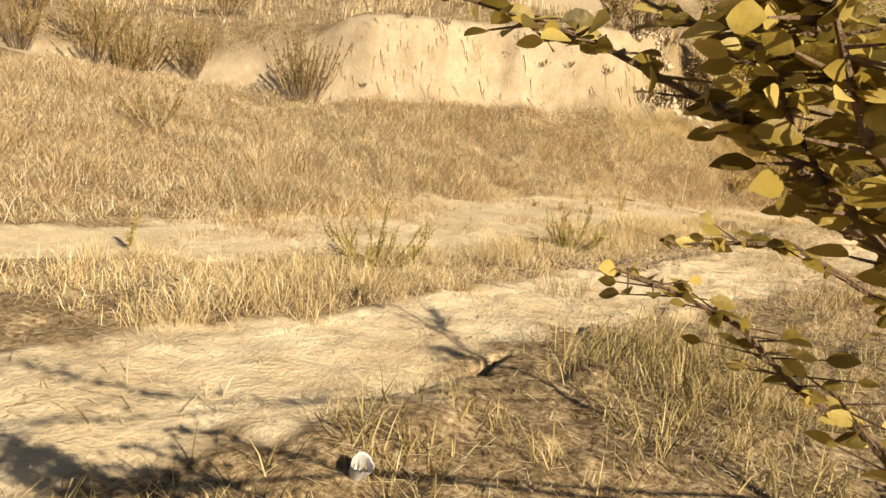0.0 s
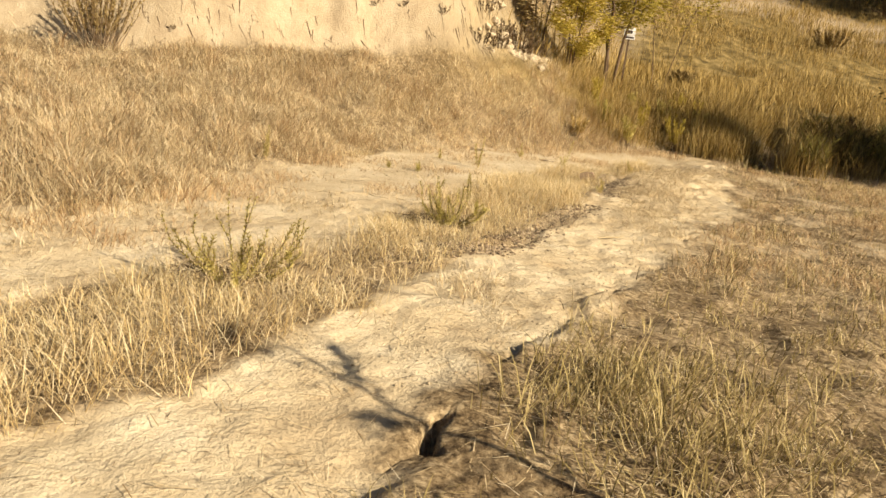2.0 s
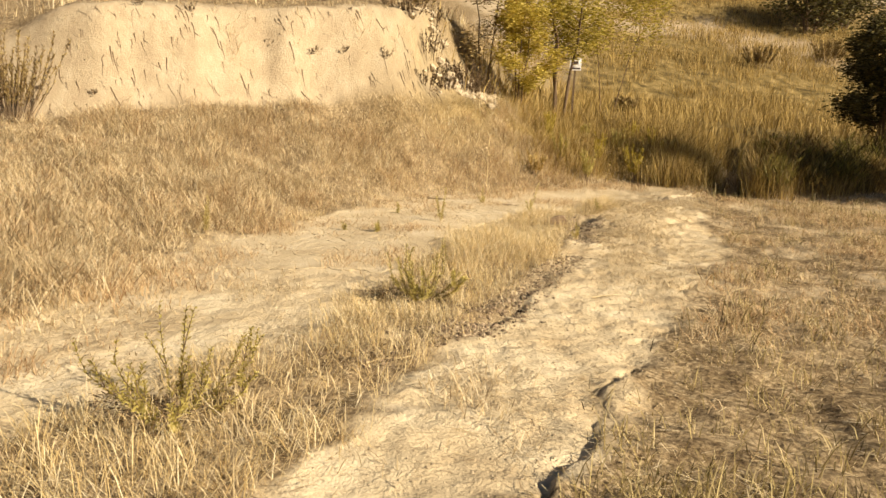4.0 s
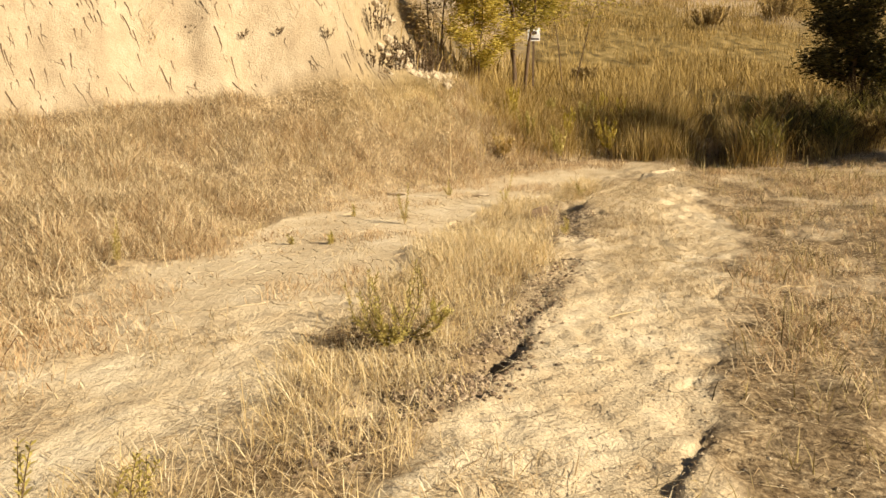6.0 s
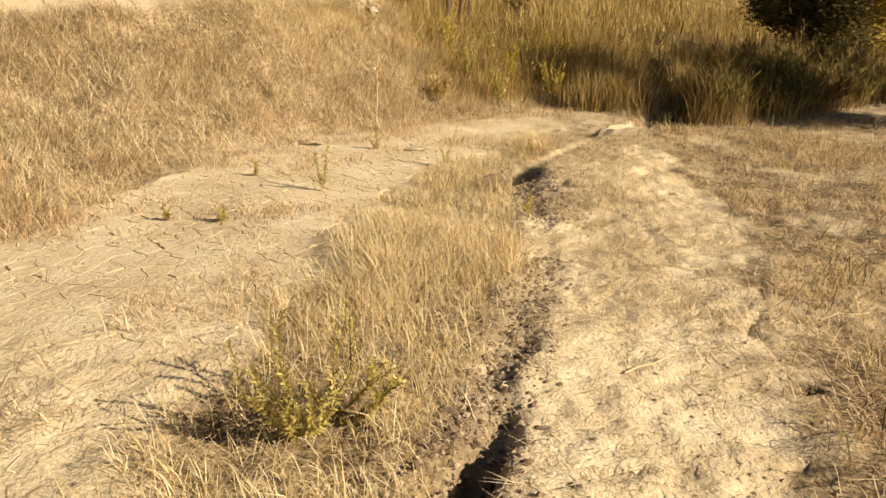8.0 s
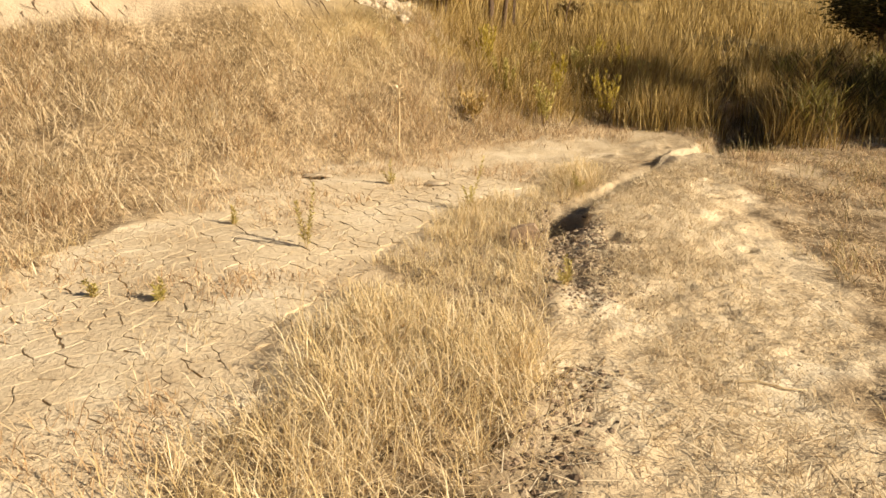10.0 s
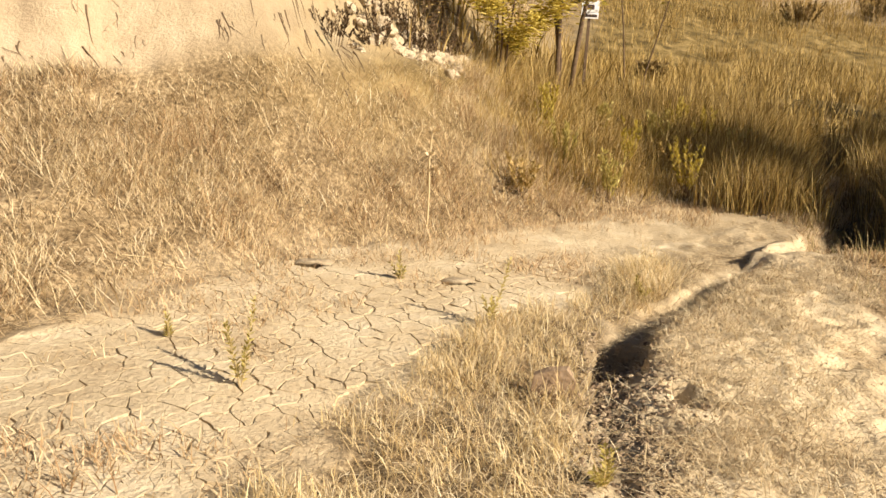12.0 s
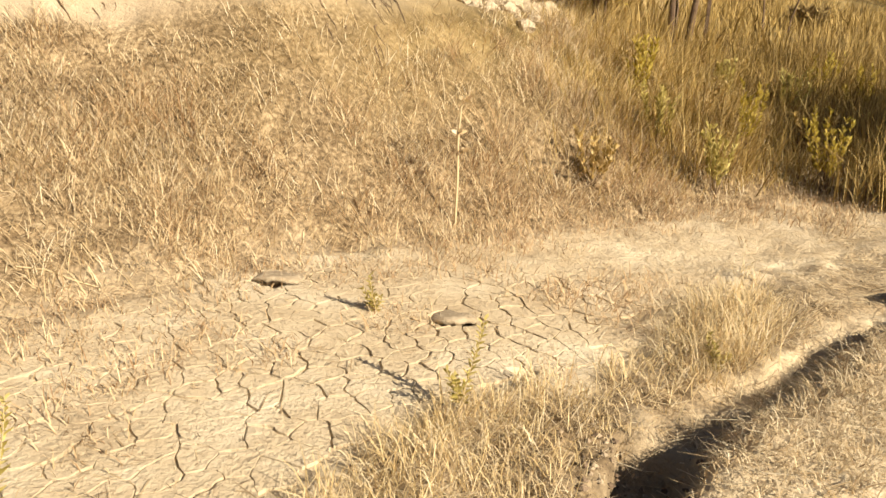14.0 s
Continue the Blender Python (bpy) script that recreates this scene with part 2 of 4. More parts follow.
# hollows undercut by run-off: place, half widths, depth
PITS = [(1.58, 11.52, 0.13, 0.10, 0.09), (2.66, 11.25, 0.11, 0.08, 0.08), (4.72, 9.85, 0.10, 0.05, 0.05), (5.0, 10.5, 0.16, 0.05, 0.05), (4.6, 9.2, 0.07, 0.05, 0.05),
        (2.7, 5.44, 0.035, 0.03, 0.04), (3.65, 5.9, 0.05, 0.04, 0.05), (3.05, 10.75, 0.1, 0.05, 0.05),
        (1.5, 4.87, 0.17, 0.075, 0.14), (1.25, 4.5, 0.09, 0.05, 0.07), (2.45, 7.0, 0.10, 0.05, 0.05), (2.8, 7.5, 0.09, 0.05, 0.05), (0.7, 12.0, 0.12, 0.06, 0.08)]


# steep-sided holes along the gully: place, heading, half length, half width, depth
HOLES = [(3.56, 9.98, 76, 0.33, 0.16, 0.17), (4.07, 10.72, 46, 0.24, 0.085, 0.12), (4.72, 11.62, 52, 0.30, 0.06, 0.11), (2.07, 5.42, 68, 0.22, 0.07, 0.15),
         (1.83, 2.13, 70, 0.13, 0.03, 0.10), (3.68, 9.35, 80, 0.12, 0.05, 0.10)]
# ragged crack along the edge of the bare lane
CRACK = [(1.7, 1.8), (1.78, 1.95), (1.84, 2.2), (2.0, 2.8), (2.34, 3.46), (2.5, 3.8), (2.76, 4.45), (3.0, 4.85), (3.14, 5.2)]


def zones(x, y):
    """Signed distances that the land and its plants are laid out by."""
    wob = 0.34 * value_noise(x, y, 0.45) + 0.16 * value_noise(x + 9, y, 0.13)
    foot, _ = to_line(x, y, FOOT)
    ll, _ = to_line(x, y, LANE_L)
    lr, _ = to_line(x, y, LANE_R)
    tr, _ = to_line(x, y, TRACK_R)
    inner = np.minimum(-ll, lr) + wob
    left = np.minimum(tr, -foot) + wob
    return foot, inner, left, lr


def height(x, y):
    x, y = np.asarray(x, float), np.asarray(y, float)
    foot, inner, left, lr = zones(x, y)
    bank, _ = to_line(x, y, BANK)
    up = np.maximum(foot, 0)
    r = up / (up + np.maximum(-bank, 0) + 1e-6)
    zb = np.interp(x, [-12, -4.5, -1.6, 0.6, 3], [0.75, 0.95, 1.2, 1.5, 1.5])
    over = np.maximum(bank + 0.16 * value_noise(x, y, 0.45) + 0.02 * value_noise(x, 0 * y, 0.17) + 0.3 * value_noise(x, y, 1.6), 0)
    face = np.interp(x, [-9, -5.2, -4.4, 1.0], [1.0, 1.2, 1.55, 1.45])
    width = np.interp(x, [-9, -6, -4.6, -3.4, 1.0, 2.2], [2.4, 1.5, 0.95, 0.75, 0.75, 2.2])
    hill = zb * r ** 1.15 + face * smooth(over / width, 0, 1) + 0.24 * np.clip(over - 0.4, 0, 60) + 0.02 * np.clip(over - 60, 0, 200)
    ahead = np.interp(up, [0, 1, 2.5, 5, 10, 18, 40, 62, 300], [0, 0.1, 0.4, 0.75, 1.05, 1.75, 8.2, 17.5, 20])
    z = np.maximum(hill, ahead)
    w = smooth(x - 0.25 * (y - 15), 2.0, 5.0)
    # right-hand meadow and the ground behind
    z = z + (1 - smooth(up, 0, 1.5)) * (0.03 * np.clip(x - 5, 0, 40) + 0.05 * np.clip(-4 - y, 0, 40))
    # relief, gentler where the silt has dried into plates
    even = 1 - 0.9 * plate_field(x, y)
    soft = smooth(np.maximum(inner, left), -0.05, 0.25)
    z = z + 0.10 * value_noise(x, y, 2.3) + 0.05 * value_noise(x, y, 0.8) * (1 - 0.4 * soft) + 0.04 * value_noise(x, y, 0.21) * (1 - 0.55 * soft) * even \
        + 0.024 * value_noise(x, y, 0.09) * (1 - 0.35 * soft) * even
    z = z + 0.022 * smooth(inner, -0.15, 0.15) * smooth(y, 2.5, 4.5) * (value_noise(x + 3, y, 0.075) + 0.25 * value_noise(x, y, 0.16))
    tuss = value_noise(x, y, 0.6) * smooth(up, 0.1, 1.0)
    z = z + 0.22 * tuss * (1 - smooth(bank, -0.4, 0.2) * (1 - w))
    # step at the lane's ragged edge, gully, creek
    z = z + 0.045 * smooth(-lr + 0.22 * value_noise(x, y, 0.3) + 0.08 * value_noise(x, y, 0.1), -0.02, 0.06) * (0.3 + 0.7 * smooth(value_noise(x, y, 0.45), -0.2, 0.1)) * (1 - smooth(y, 4.0, 6.0)) * smooth(y, -3, 0)
    crack = np.abs(lr + 0.22 * value_noise(x, y, 0.4) + 0.06 * value_noise(x, y, 0.13))
    z = z - 0.03 * smooth(value_noise(x, y, 0.3), -0.1, 0.15) * (1 - smooth(crack, 0.0, 0.03)) * smooth(y, 4.2, 5.0) * (1 - smooth(y, 6.6, 8.0))
    g, s = to_line(x, y, GULLY)
    g = g + 0.14 * value_noise(x, y, 0.33) + 0.05 * value_noise(x, y, 0.12)
    deep = 0.015 + 0.12 * np.exp(-((y - 5.6) / 0.25) ** 2) + 0.05 * np.exp(-((y - 6.4) / 0.2) ** 2) + 0.05 * np.exp(-((y - 10.22) / 0.22) ** 2) + 0.08 * np.exp(-((y - 11.15) / 0.3) ** 2)
    z = z - deep * (1 - smooth(np.abs(g), 0.03, 0.13)) * smooth(y, 4.7, 5.3) * (1 - smooth(y, 11.7, 12.3))
    ridge = smooth(-g, 0.03, 0.3) * (1 - smooth(-g, 0.5, 1.7)) * smooth(y, 8.3, 10.2) * (1 - smooth(y, 12.2, 13.6))
    z = z + 0.11 * ridge
    rough = smooth(inner, -0.6, 0.1) * smooth(y, 6.5, 9.5) * (y < 15)
    z = z + rough * (0.02 * value_noise(x, y, 0.3) + 0.022 * value_noise(x + 4, y, 0.14))
    for px, py, rx, ry, dep in PITS:
        e = np.hypot((x - px + 0.06 * value_noise(x, y, 0.15)) / rx, (y - py) / ry)
        z = z - dep * (1 - smooth(e, 0.75, 1.1))
    for px, py, way, hl, hw, dep in HOLES:
        ca, sa = math.cos(radians(way)), math.sin(radians(way))
        wx = x - px + 0.09 * value_noise(x, y, 0.16) + 0.03 * value_noise(x, y, 0.06)
        wy = y - py + 0.09 * value_noise(x + 7, y, 0.16)
        e = np.maximum(np.abs(wx * ca + wy * sa) / hl, np.abs(wy * ca - wx * sa) / hw)
        z = z - dep * (1 - smooth(e, 0.8, 1.12))
    k, ks = to_line(x, y, CRACK)
    k = np.abs(k + 0.12 * value_noise(x, y, 0.22) + 0.05 * value_noise(x, y, 0.08))
    z = z - 0.034 * (1 - smooth(k, 0.004, 0.028)) * smooth(value_noise(x + 2, y, 0.3), -0.06, 0.14) * smooth(ks, 0.0, 0.06) * (1 - smooth(ks, 0.94, 1.0))
    c, _ = to_line(x, y, CREEK)
    z = z - 0.38 * (1 - smooth(np.abs(c + 0.2 * value_noise(x, y, 0.5)), 0.16, 0.45)) * smooth(y, 12.0, 13.0) * (1 - smooth(y, 17, 19))
    return z - 0.012 * plate_field(x, y)


def plate_field(x, y):
    """1 where the dried mud has split into plates."""
    left = np.minimum(to_line(x, y, TRACK_R)[0], -to_line(x, y, FOOT)[0])
    return smooth(left + 0.25 * value_noise(x, y, 0.7), 0.05, 0.16) * smooth(y, 6.3, 6.9) * (1 - smooth(y, 11.9, 12.4))


# ---- helpers of the builder ----
def part(name, bm, mat, parent=None, label=""):
    me = bpy.data.meshes.new(name)
    bm.to_mesh(me)
    bm.free()
    me.materials.append(mat)
    ob = new(name, me)
    ob.parent = parent
    return tagged(ob, label)


def raw(name, verts, faces, mat, parent=None, label="", soft=False):
    """A mesh object from arrays of vertices and a list of faces."""
    me = bpy.data.meshes.new(name)
    me.from_pydata([tuple(v) for v in verts], [], faces)
    me.materials.append(mat)
    if soft:
        me.polygons.foreach_set("use_smooth", [True] * len(me.polygons))
    ob = new(name, me)
    ob.parent = parent
    return tagged(ob, label)


def holder(name, x, y, z, label, category, group=""):
    ob = new(name)
    ob.empty_display_size = 0.1
    ob.location = (x, y, z)
    return tagged(ob, label, category, group)


def box(bm, x0, y0, z0, x1, y1, z1):
    v = [bm.verts.new((x, y, z)) for z in (z0, z1) for x, y in ((x0, y0), (x1, y0), (x1, y1), (x0, y1))]
    for f in ((0, 3, 2, 1), (4, 5, 6, 7), (0, 1, 5, 4), (1, 2, 6, 5), (2, 3, 7, 6), (3, 0, 4, 7)):
        bm.faces.new([v[k] for k in f])


class Soup:
    """Gathers vertices and faces of one mesh."""
    def __init__(self):
        self.v, self.f = [], []

    def tube(self, pts, r0, r1, sides=5):
        base = len(self.v)
        pts = [Vector(p) for p in pts]
        for k, p in enumerate(pts):
            way = (pts[min(k + 1, len(pts) - 1)] - pts[max(k - 1, 0)]).normalized()
            a = way.orthogonal().normalized()
            b = way.cross(a)
            r = r0 + (r1 - r0) * k / (len(pts) - 1)
            for s in range(sides):
                t = 2 * math.pi * s / sides
                self.v.append(p + a * (r * math.cos(t)) + b * (r * math.sin(t)))
        for k in range(len(pts) - 1):
            for s in range(sides):
                i, j = base + k * sides + s, base + k * sides + (s + 1) % sides
                self.f.append((i, j, j + sides, i + sides))
        self.f.append(tuple(base + (len(pts) - 1) * sides + s for s in range(sides)))

    def leaf(self, p, way, face, length, width, fold=0.25):
        """A folded ovate leaf from p along way."""
        way = Vector(way).normalized()
        side = way.cross(Vector(face))
        side = (side if side.length > 1e-3 else way.orthogonal()).normalized()
        up = side.cross(way)
        base = len(self.v)
        outline = ((0.0, 0.0), (0.12, 0.26), (0.35, 0.5), (0.62, 0.46), (0.85, 0.24), (1.0, 0.0))
        for a, s in outline:
            self.v.append(p + way * (length * a) - up * (0.10 * length * a * a))
        for sign in (-1, 1):
            for a, s in outline[1:-1]:
                self.v.append(p + way * (length * a) + side * (sign * width * s) + up * (fold * width * s - 0.10 * length * a * a))
        for k in (0, 1):
            e = [base] + [base + 6 + 4 * k + q for q in range(4)] + [base + 5]
            for q in range(5):
                f = [base + q, base + q + 1, e[q + 1], e[q]]
                f = [v for n, v in enumerate(f) if v not in f[:n]]
                self.f.append(tuple(f if k else f[::-1]))

    def blade(self, p, way, face, length, width):
        way = Vector(way).normalized()
        side = way.cross(Vector(face))
        side = (side if side.length > 1e-3 else way.orthogonal()).normalized()
        base = len(self.v)
        self.v += [p - side * width * 0.3, p + side * width * 0.3, p + way * length * 0.55 + side * width * 0.5,
                   p + way * length - Vector((0, 0, length * 0.08)), p + way * length * 0.55 - side * width * 0.5]
        self.f += [(base, base + 1, base + 2, base + 4), (base + 4, base + 2, base + 3)]

    def make(self, name, mat, parent=None, label="", soft=False):
        off = parent.location if parent and parent.type == "EMPTY" else Vector()
        return raw(name, [v - off for v in self.v], self.f, mat, parent, label, soft)


def ground_z(x, y):
    return float(height(np.array([x]), np.array([y]))[0])


def spread_vec(rd, up=0.5):
    a = rd.uniform(0, 2 * math.pi)
    return Vector((math.cos(a), math.sin(a), rd.uniform(-0.2, 1.0) * up + 0.1)).normalized()


def grass(name, xy, tall, wide, lean, mat, label, category="grass", tufts=0, tuft_r=0.06, flat=False, lift=0.0):
    """Blades of grass as one mesh: a bent, tapering strip each. tall and lean are (low, high)."""
    n = len(xy)
    if tufts:
        xy = np.repeat(xy, tufts, axis=0) + rng.normal(0, tuft_r, (n * tufts, 2))
        n = len(xy)
    x, y = xy[:, 0], xy[:, 1]
    z = height(x, y) - (0.0 if flat else 0.015) + lift
    if tufts:
        size = np.repeat(rng.random(n // tufts), tufts) * 0.6 + rng.random(n) * 0.4
    else:
        size = rng.random(n)
    h = (tall[0] + (tall[1] - tall[0]) * size) * (0.65 + 0.8 * np.clip(0.5 + 1.2 * value_noise(x, y, 0.75 if wide < 0.01 else 3.0), 0, 1))
    az = 14 * value_noise(x, y, 0.9) + rng.normal(0, 2.2, n)
    ln = rng.uniform(lean[0], lean[1], n)
    dx, dy = np.cos(az), np.sin(az)
    turn = az + rng.uniform(0.8, 2.3, n)
    sx, sy = np.cos(turn), np.sin(turn)
    w = wide * rng.uniform(0.6, 1.4, n)
    v = np.empty((n, 5, 3))
    for k, (t, s) in enumerate(((0, -0.5), (0, 0.5), (0.55, 0.4), (0.55, -0.4), (1.0, 0))):
        bend = ln * t * (0.55 + 0.45 * t)
        v[:, k, 0] = x + dx * h * bend + sx * w * s
        v[:, k, 1] = y + dy * h * bend + sy * w * s
        v[:, k, 2] = z + h * t * np.sqrt(np.clip(1 - (0.8 * ln * t) ** 2, 0.02, 1)) * (0.03 if flat else 1)
    if flat:
        v[:, :, 2] += rng.uniform(0.003, 0.03, n)[:, None]
    me = bpy.data.meshes.new(name)
    me.vertices.add(n * 5)
    me.vertices.foreach_set("co", v.reshape(-1))
    i = np.arange(n)[:, None] * 5
    loops = np.concatenate([i + 0, i + 1, i + 2, i + 3, i + 3, i + 2, i + 4], axis=1).reshape(-1)
    me.loops.add(n * 7)
    me.loops.foreach_set("vertex_index", loops.astype(np.int32))
    me.polygons.add(n * 2)
    me.polygons.foreach_set("loop_start", (np.arange(n)[:, None] * 7 + np.array([[0, 4]])).reshape(-1).astype(np.int32))
    me.update(calc_edges=True)
    me.validate()
    me.materials.append(mat)
    return tagged(new(name, me), label, category, kind="stuff")


def scatter(x0, x1, y0, y1, n, keep):
    """n random places in a rectangle, kept with the chance keep(x, y)."""
    p = np.column_stack([rng.uniform(x0, x1, n), rng.uniform(y0, y1, n)])
    return p[rng.random(n) < keep(p[:, 0], p[:, 1])]


# ---- ground ----
def steps(a, b, fine, far, grow=1.13):
    mid = list(np.arange(a, b + fine / 2, fine))
    out, s = [], fine
    x = b
    while x < far:
        s *= grow
        x += s
        out.append(x)
    low, s = [], fine
    x = a
    while x > -far:
        s *= grow
        x -= s
        low.append(x)
    return np.array(low[::-1] + mid + out)


def build_ground():
    gx, gy = steps(-0.9, 5.6, 0.025, 900, 1.05), steps(0.6, 12.4, 0.025, 900, 1.05)
    X, Y = np.meshgrid(gx, gy)
    x, y = X.reshape(-1), Y.reshape(-1)
    z = height(x, y)
    nx, ny = len(gx), len(gy)
    me = bpy.data.meshes.new("ground")
    me.vertices.add(nx * ny)
    me.vertices.foreach_set("co", np.column_stack([x, y, z]).reshape(-1))
    i = (np.arange(ny - 1)[:, None] * nx + np.arange(nx - 1)[None, :]).reshape(-1)
    loops = np.column_stack([i, i + 1, i + 1 + nx, i + nx]).reshape(-1)
    me.loops.add(len(loops))
    me.loops.foreach_set("vertex_index", loops.astype(np.int32))
    me.polygons.add(len(i))
    me.polygons.foreach_set("loop_start", (np.arange(len(i)) * 4).astype(np.int32))
    me.polygons.foreach_set("use_smooth", np.ones(len(i), bool))
    me.update(calc_edges=True)
    foot, inner, left, lr = zones(x, y)
    speck = 0.35 * value_noise(x, y, 0.5) + 0.3 * value_noise(x, y, 0.16)
    bare = np.maximum(smooth(np.maximum(inner, left) + 0.7 * speck, -0.2, 0.1), 0.75 * smooth(speck, -0.08, 0.2) * (np.abs(foot) < 9) * (1 - 0.85 * smooth(foot, -0.1, 0.4)) * np.where(foot < -1.2, 0.1 + 0.6 * smooth(y - 0.6 * x, 1.0, 4.5), 1.0)
                      * (1 - smooth(x - 0.25 * (y - 15), 0, 3) * smooth(foot, 0.5, 2.0)))
    bare = bare * (1 - 0.75 * smooth(foot + 0.4 * speck, -0.3, 0.1) * smooth(y, 6.5, 8.5))
    bank, _ = to_line(x, y, BANK)
    w = smooth(x - 0.25 * (y - 15), 2.0, 5.0)
    cut = smooth(bank, -0.15, 0.05) * (1 - smooth(bank, 0.7, 1.3)) * (1 - w)
    far_pale = smooth(value_noise(x, y, 9) + 0.5 * value_noise(x, y, 2.5), 0.0, 0.2) * smooth(foot, 24, 32)
    cut = np.maximum(cut, 0.8 * far_pale)
    cut = np.maximum(cut, 0.15 * smooth(left, -0.05, 0.15) * smooth(y, 5.5, 7.0))
    c, _ = to_line(x, y, CREEK)
    damp_dark = (1 - smooth(np.abs(c), 0.15, 0.4)) * smooth(y, 12.0, 12.9) * (1 - smooth(y, 16, 18))
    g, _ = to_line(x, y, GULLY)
    # same dark tint along the gully, up to 0.4, broken by noise
    damp_dark = np.maximum(damp_dark, 0.4 * (1 - smooth(np.abs(g) + 0.35 * speck, 0.04, 0.22)) * smooth(y, 4.2, 5.0) * (1 - smooth(y, 7, 8) * (1 - smooth(y, 8.2, 9.0))) * (1 - smooth(y, 10.4, 10.9)))
    meadow = smooth(x - 0.25 * (y - 15), 0, 3) * smooth(foot, 0.3, 2.0) * (1 - far_pale)
    for name, val in (("bare", bare), ("cut", cut), ("damp_dark", damp_dark), ("meadow", meadow)):
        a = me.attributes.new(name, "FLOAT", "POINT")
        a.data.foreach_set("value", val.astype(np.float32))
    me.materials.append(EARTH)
    return tagged(new("ground", me), "dry pale silt track between straw-covered slopes", "ground", kind="structure")


ground = build_ground()
wm = bmesh.new()
ring = []
for cx, cy in CREEK[1:]:
    ring.append((wm.verts.new((cx - 0.6, cy, 0)), wm.verts.new((cx + 0.6, cy, 0))))
for (a, b), (d, e) in zip(ring, ring[1:]):
    wm.faces.new((a, b, e, d))
water = part("water", wm, WATER, None)
water.location.z = -0.27
tagged(water, "dark still water in a narrow creek channel", "water", kind="structure")

# ---- grass and straw ----
def on_slope(x, y):
    foot, inner, left, lr = zones(x, y)
    bank, _ = to_line(x, y, BANK)
    return smooth(foot + 0.5 * value_noise(x, y, 0.4), -0.15, 0.5) * (1 - 0.95 * smooth(bank + 0.3 * value_noise(x, y, 0.5), -0.3, 0.0) * (1 - smooth(x, 2.0, 4.0))) * (0.24 + 0.76 * smooth(value_noise(x, y, 0.9) + 0.7 * value_noise(x + 3, y, 0.33), -0.3, 0.25))


def on_strip(x, y):
    foot, inner, left, lr = zones(x, y)
    g, _ = to_line(x, y, GULLY)
    inside = smooth(-np.maximum(inner, left), -0.04, 0.10) * (foot < 0) * smooth(lr, 0.3, 0.6)
    gap = 1 - 0.85 * np.exp(-((x - 1.5) ** 2 + (y - 4.8) ** 2) / 0.05) - 0.8 * np.exp(-((x - 3.1) ** 2 + (y - 9.3) ** 2) / 0.02)
    return inside * gap * (0.4 + 0.6 * smooth(y, 4.2, 6.0)) * (1 - 0.9 * (np.abs(g) < 0.14)) * (0.4 + 0.6 * smooth(value_noise(x, y, 0.5), -0.2, 0.2))


def on_right(x, y):
    foot, inner, left, lr = zones(x, y)
    return smooth(-lr + 0.3 * value_noise(x, y, 0.5), 0.0, 0.35) * (foot < 0.2) * (0.15 + 0.85 * smooth(value_noise(x, y, 0.8) + 0.5 * value_noise(x, y, 0.3), -0.2, 0.25))


def on_lanes(x, y):
    foot, inner, left, lr = zones(x, y)
    return smooth(np.maximum(inner, left), -0.1, 0.15) * (foot < 0.3) * (0.25 + 0.75 * smooth(value_noise(x, y, 0.45), -0.1, 0.3))


def in_reeds(x, y):
    c, _ = to_line(x, y, CREEK)
    foot, inner, left, lr = zones(x, y)
    front, _ = to_line(x, y, REED_FRONT)
    return smooth(front + 0.5 * value_noise(x, y, 0.5), -0.1, 0.25) * smooth(np.abs(c), 0.2, 0.36) * (1 - smooth(foot, 2.2, 4.2)) * smooth(x, 3.4, 6.4) * (0.25 + 0.75 * smooth(value_noise(x, y, 0.7), -0.2, 0.2))


grass("slope_grass", scatter(-9, 8.5, 2.5, 17.5, 46000, on_slope), (0.05, 0.29), 0.005, (0.5, 1.32), STRAW,
      "dry golden grass covering the slope under the bank", tufts=11, tuft_r=0.08)
grass("strip_grass", scatter(-1.2, 4.3, 1.5, 12.8, 24000, on_strip), (0.03, 0.25), 0.0034, (0.3, 1.35), GOLD,
      "tall dry straw grass between two bare tracks", tufts=11, tuft_r=0.05)
grass("stubble_grass", scatter(1.0, 9, -1.5, 15, 24000, lambda x, y: on_right(x, y) * (1 - 0.8 * smooth(y, 3.8, 6.0))), (0.05, 0.25), 0.0048, (0.3, 1.2), STUBBLE,
      "short brownish green dry grass beside the track", tufts=9, tuft_r=0.06)
grass("trampled_grass", scatter(2.0, 10, 3, 15, 26000, lambda x, y: on_right(x, y) * smooth(y, 3.6, 5.6)), (0.03, 0.15), 0.005, (0.7, 1.25), RUSSET,
      "trampled pale straw beside the track", tufts=6, tuft_r=0.07)
grass("track_grass", scatter(-1.2, 6, 1, 14, 9000, lambda x, y: on_lanes(x, y) * smooth(value_noise(x, y, 0.7) + 0.4 * value_noise(x, y, 0.25), 0.2, 0.4)), (0.02, 0.12), 0.0042, (0.4, 1.25), STRAW,
      "thin patches of dry grass on the bare track", tufts=9, tuft_r=0.06)
grass("foot_grass", scatter(-1.2, 6.2, 4, 15, 16000, lambda x, y: np.maximum(smooth(zones(x, y)[0] + 0.7 * value_noise(x, y, 0.4), -1.0, -0.3) * (zones(x, y)[0] < 0.7) * smooth(value_noise(x, y, 0.55), -0.1, 0.2),
      plate_field(x, y) * smooth(value_noise(x + 5, y, 0.5), 0.12, 0.26))),
      (0.04, 0.15), 0.0045, (0.5, 1.25), RUSSET, "short russet grass along the foot of the slope", tufts=8, tuft_r=0.07)
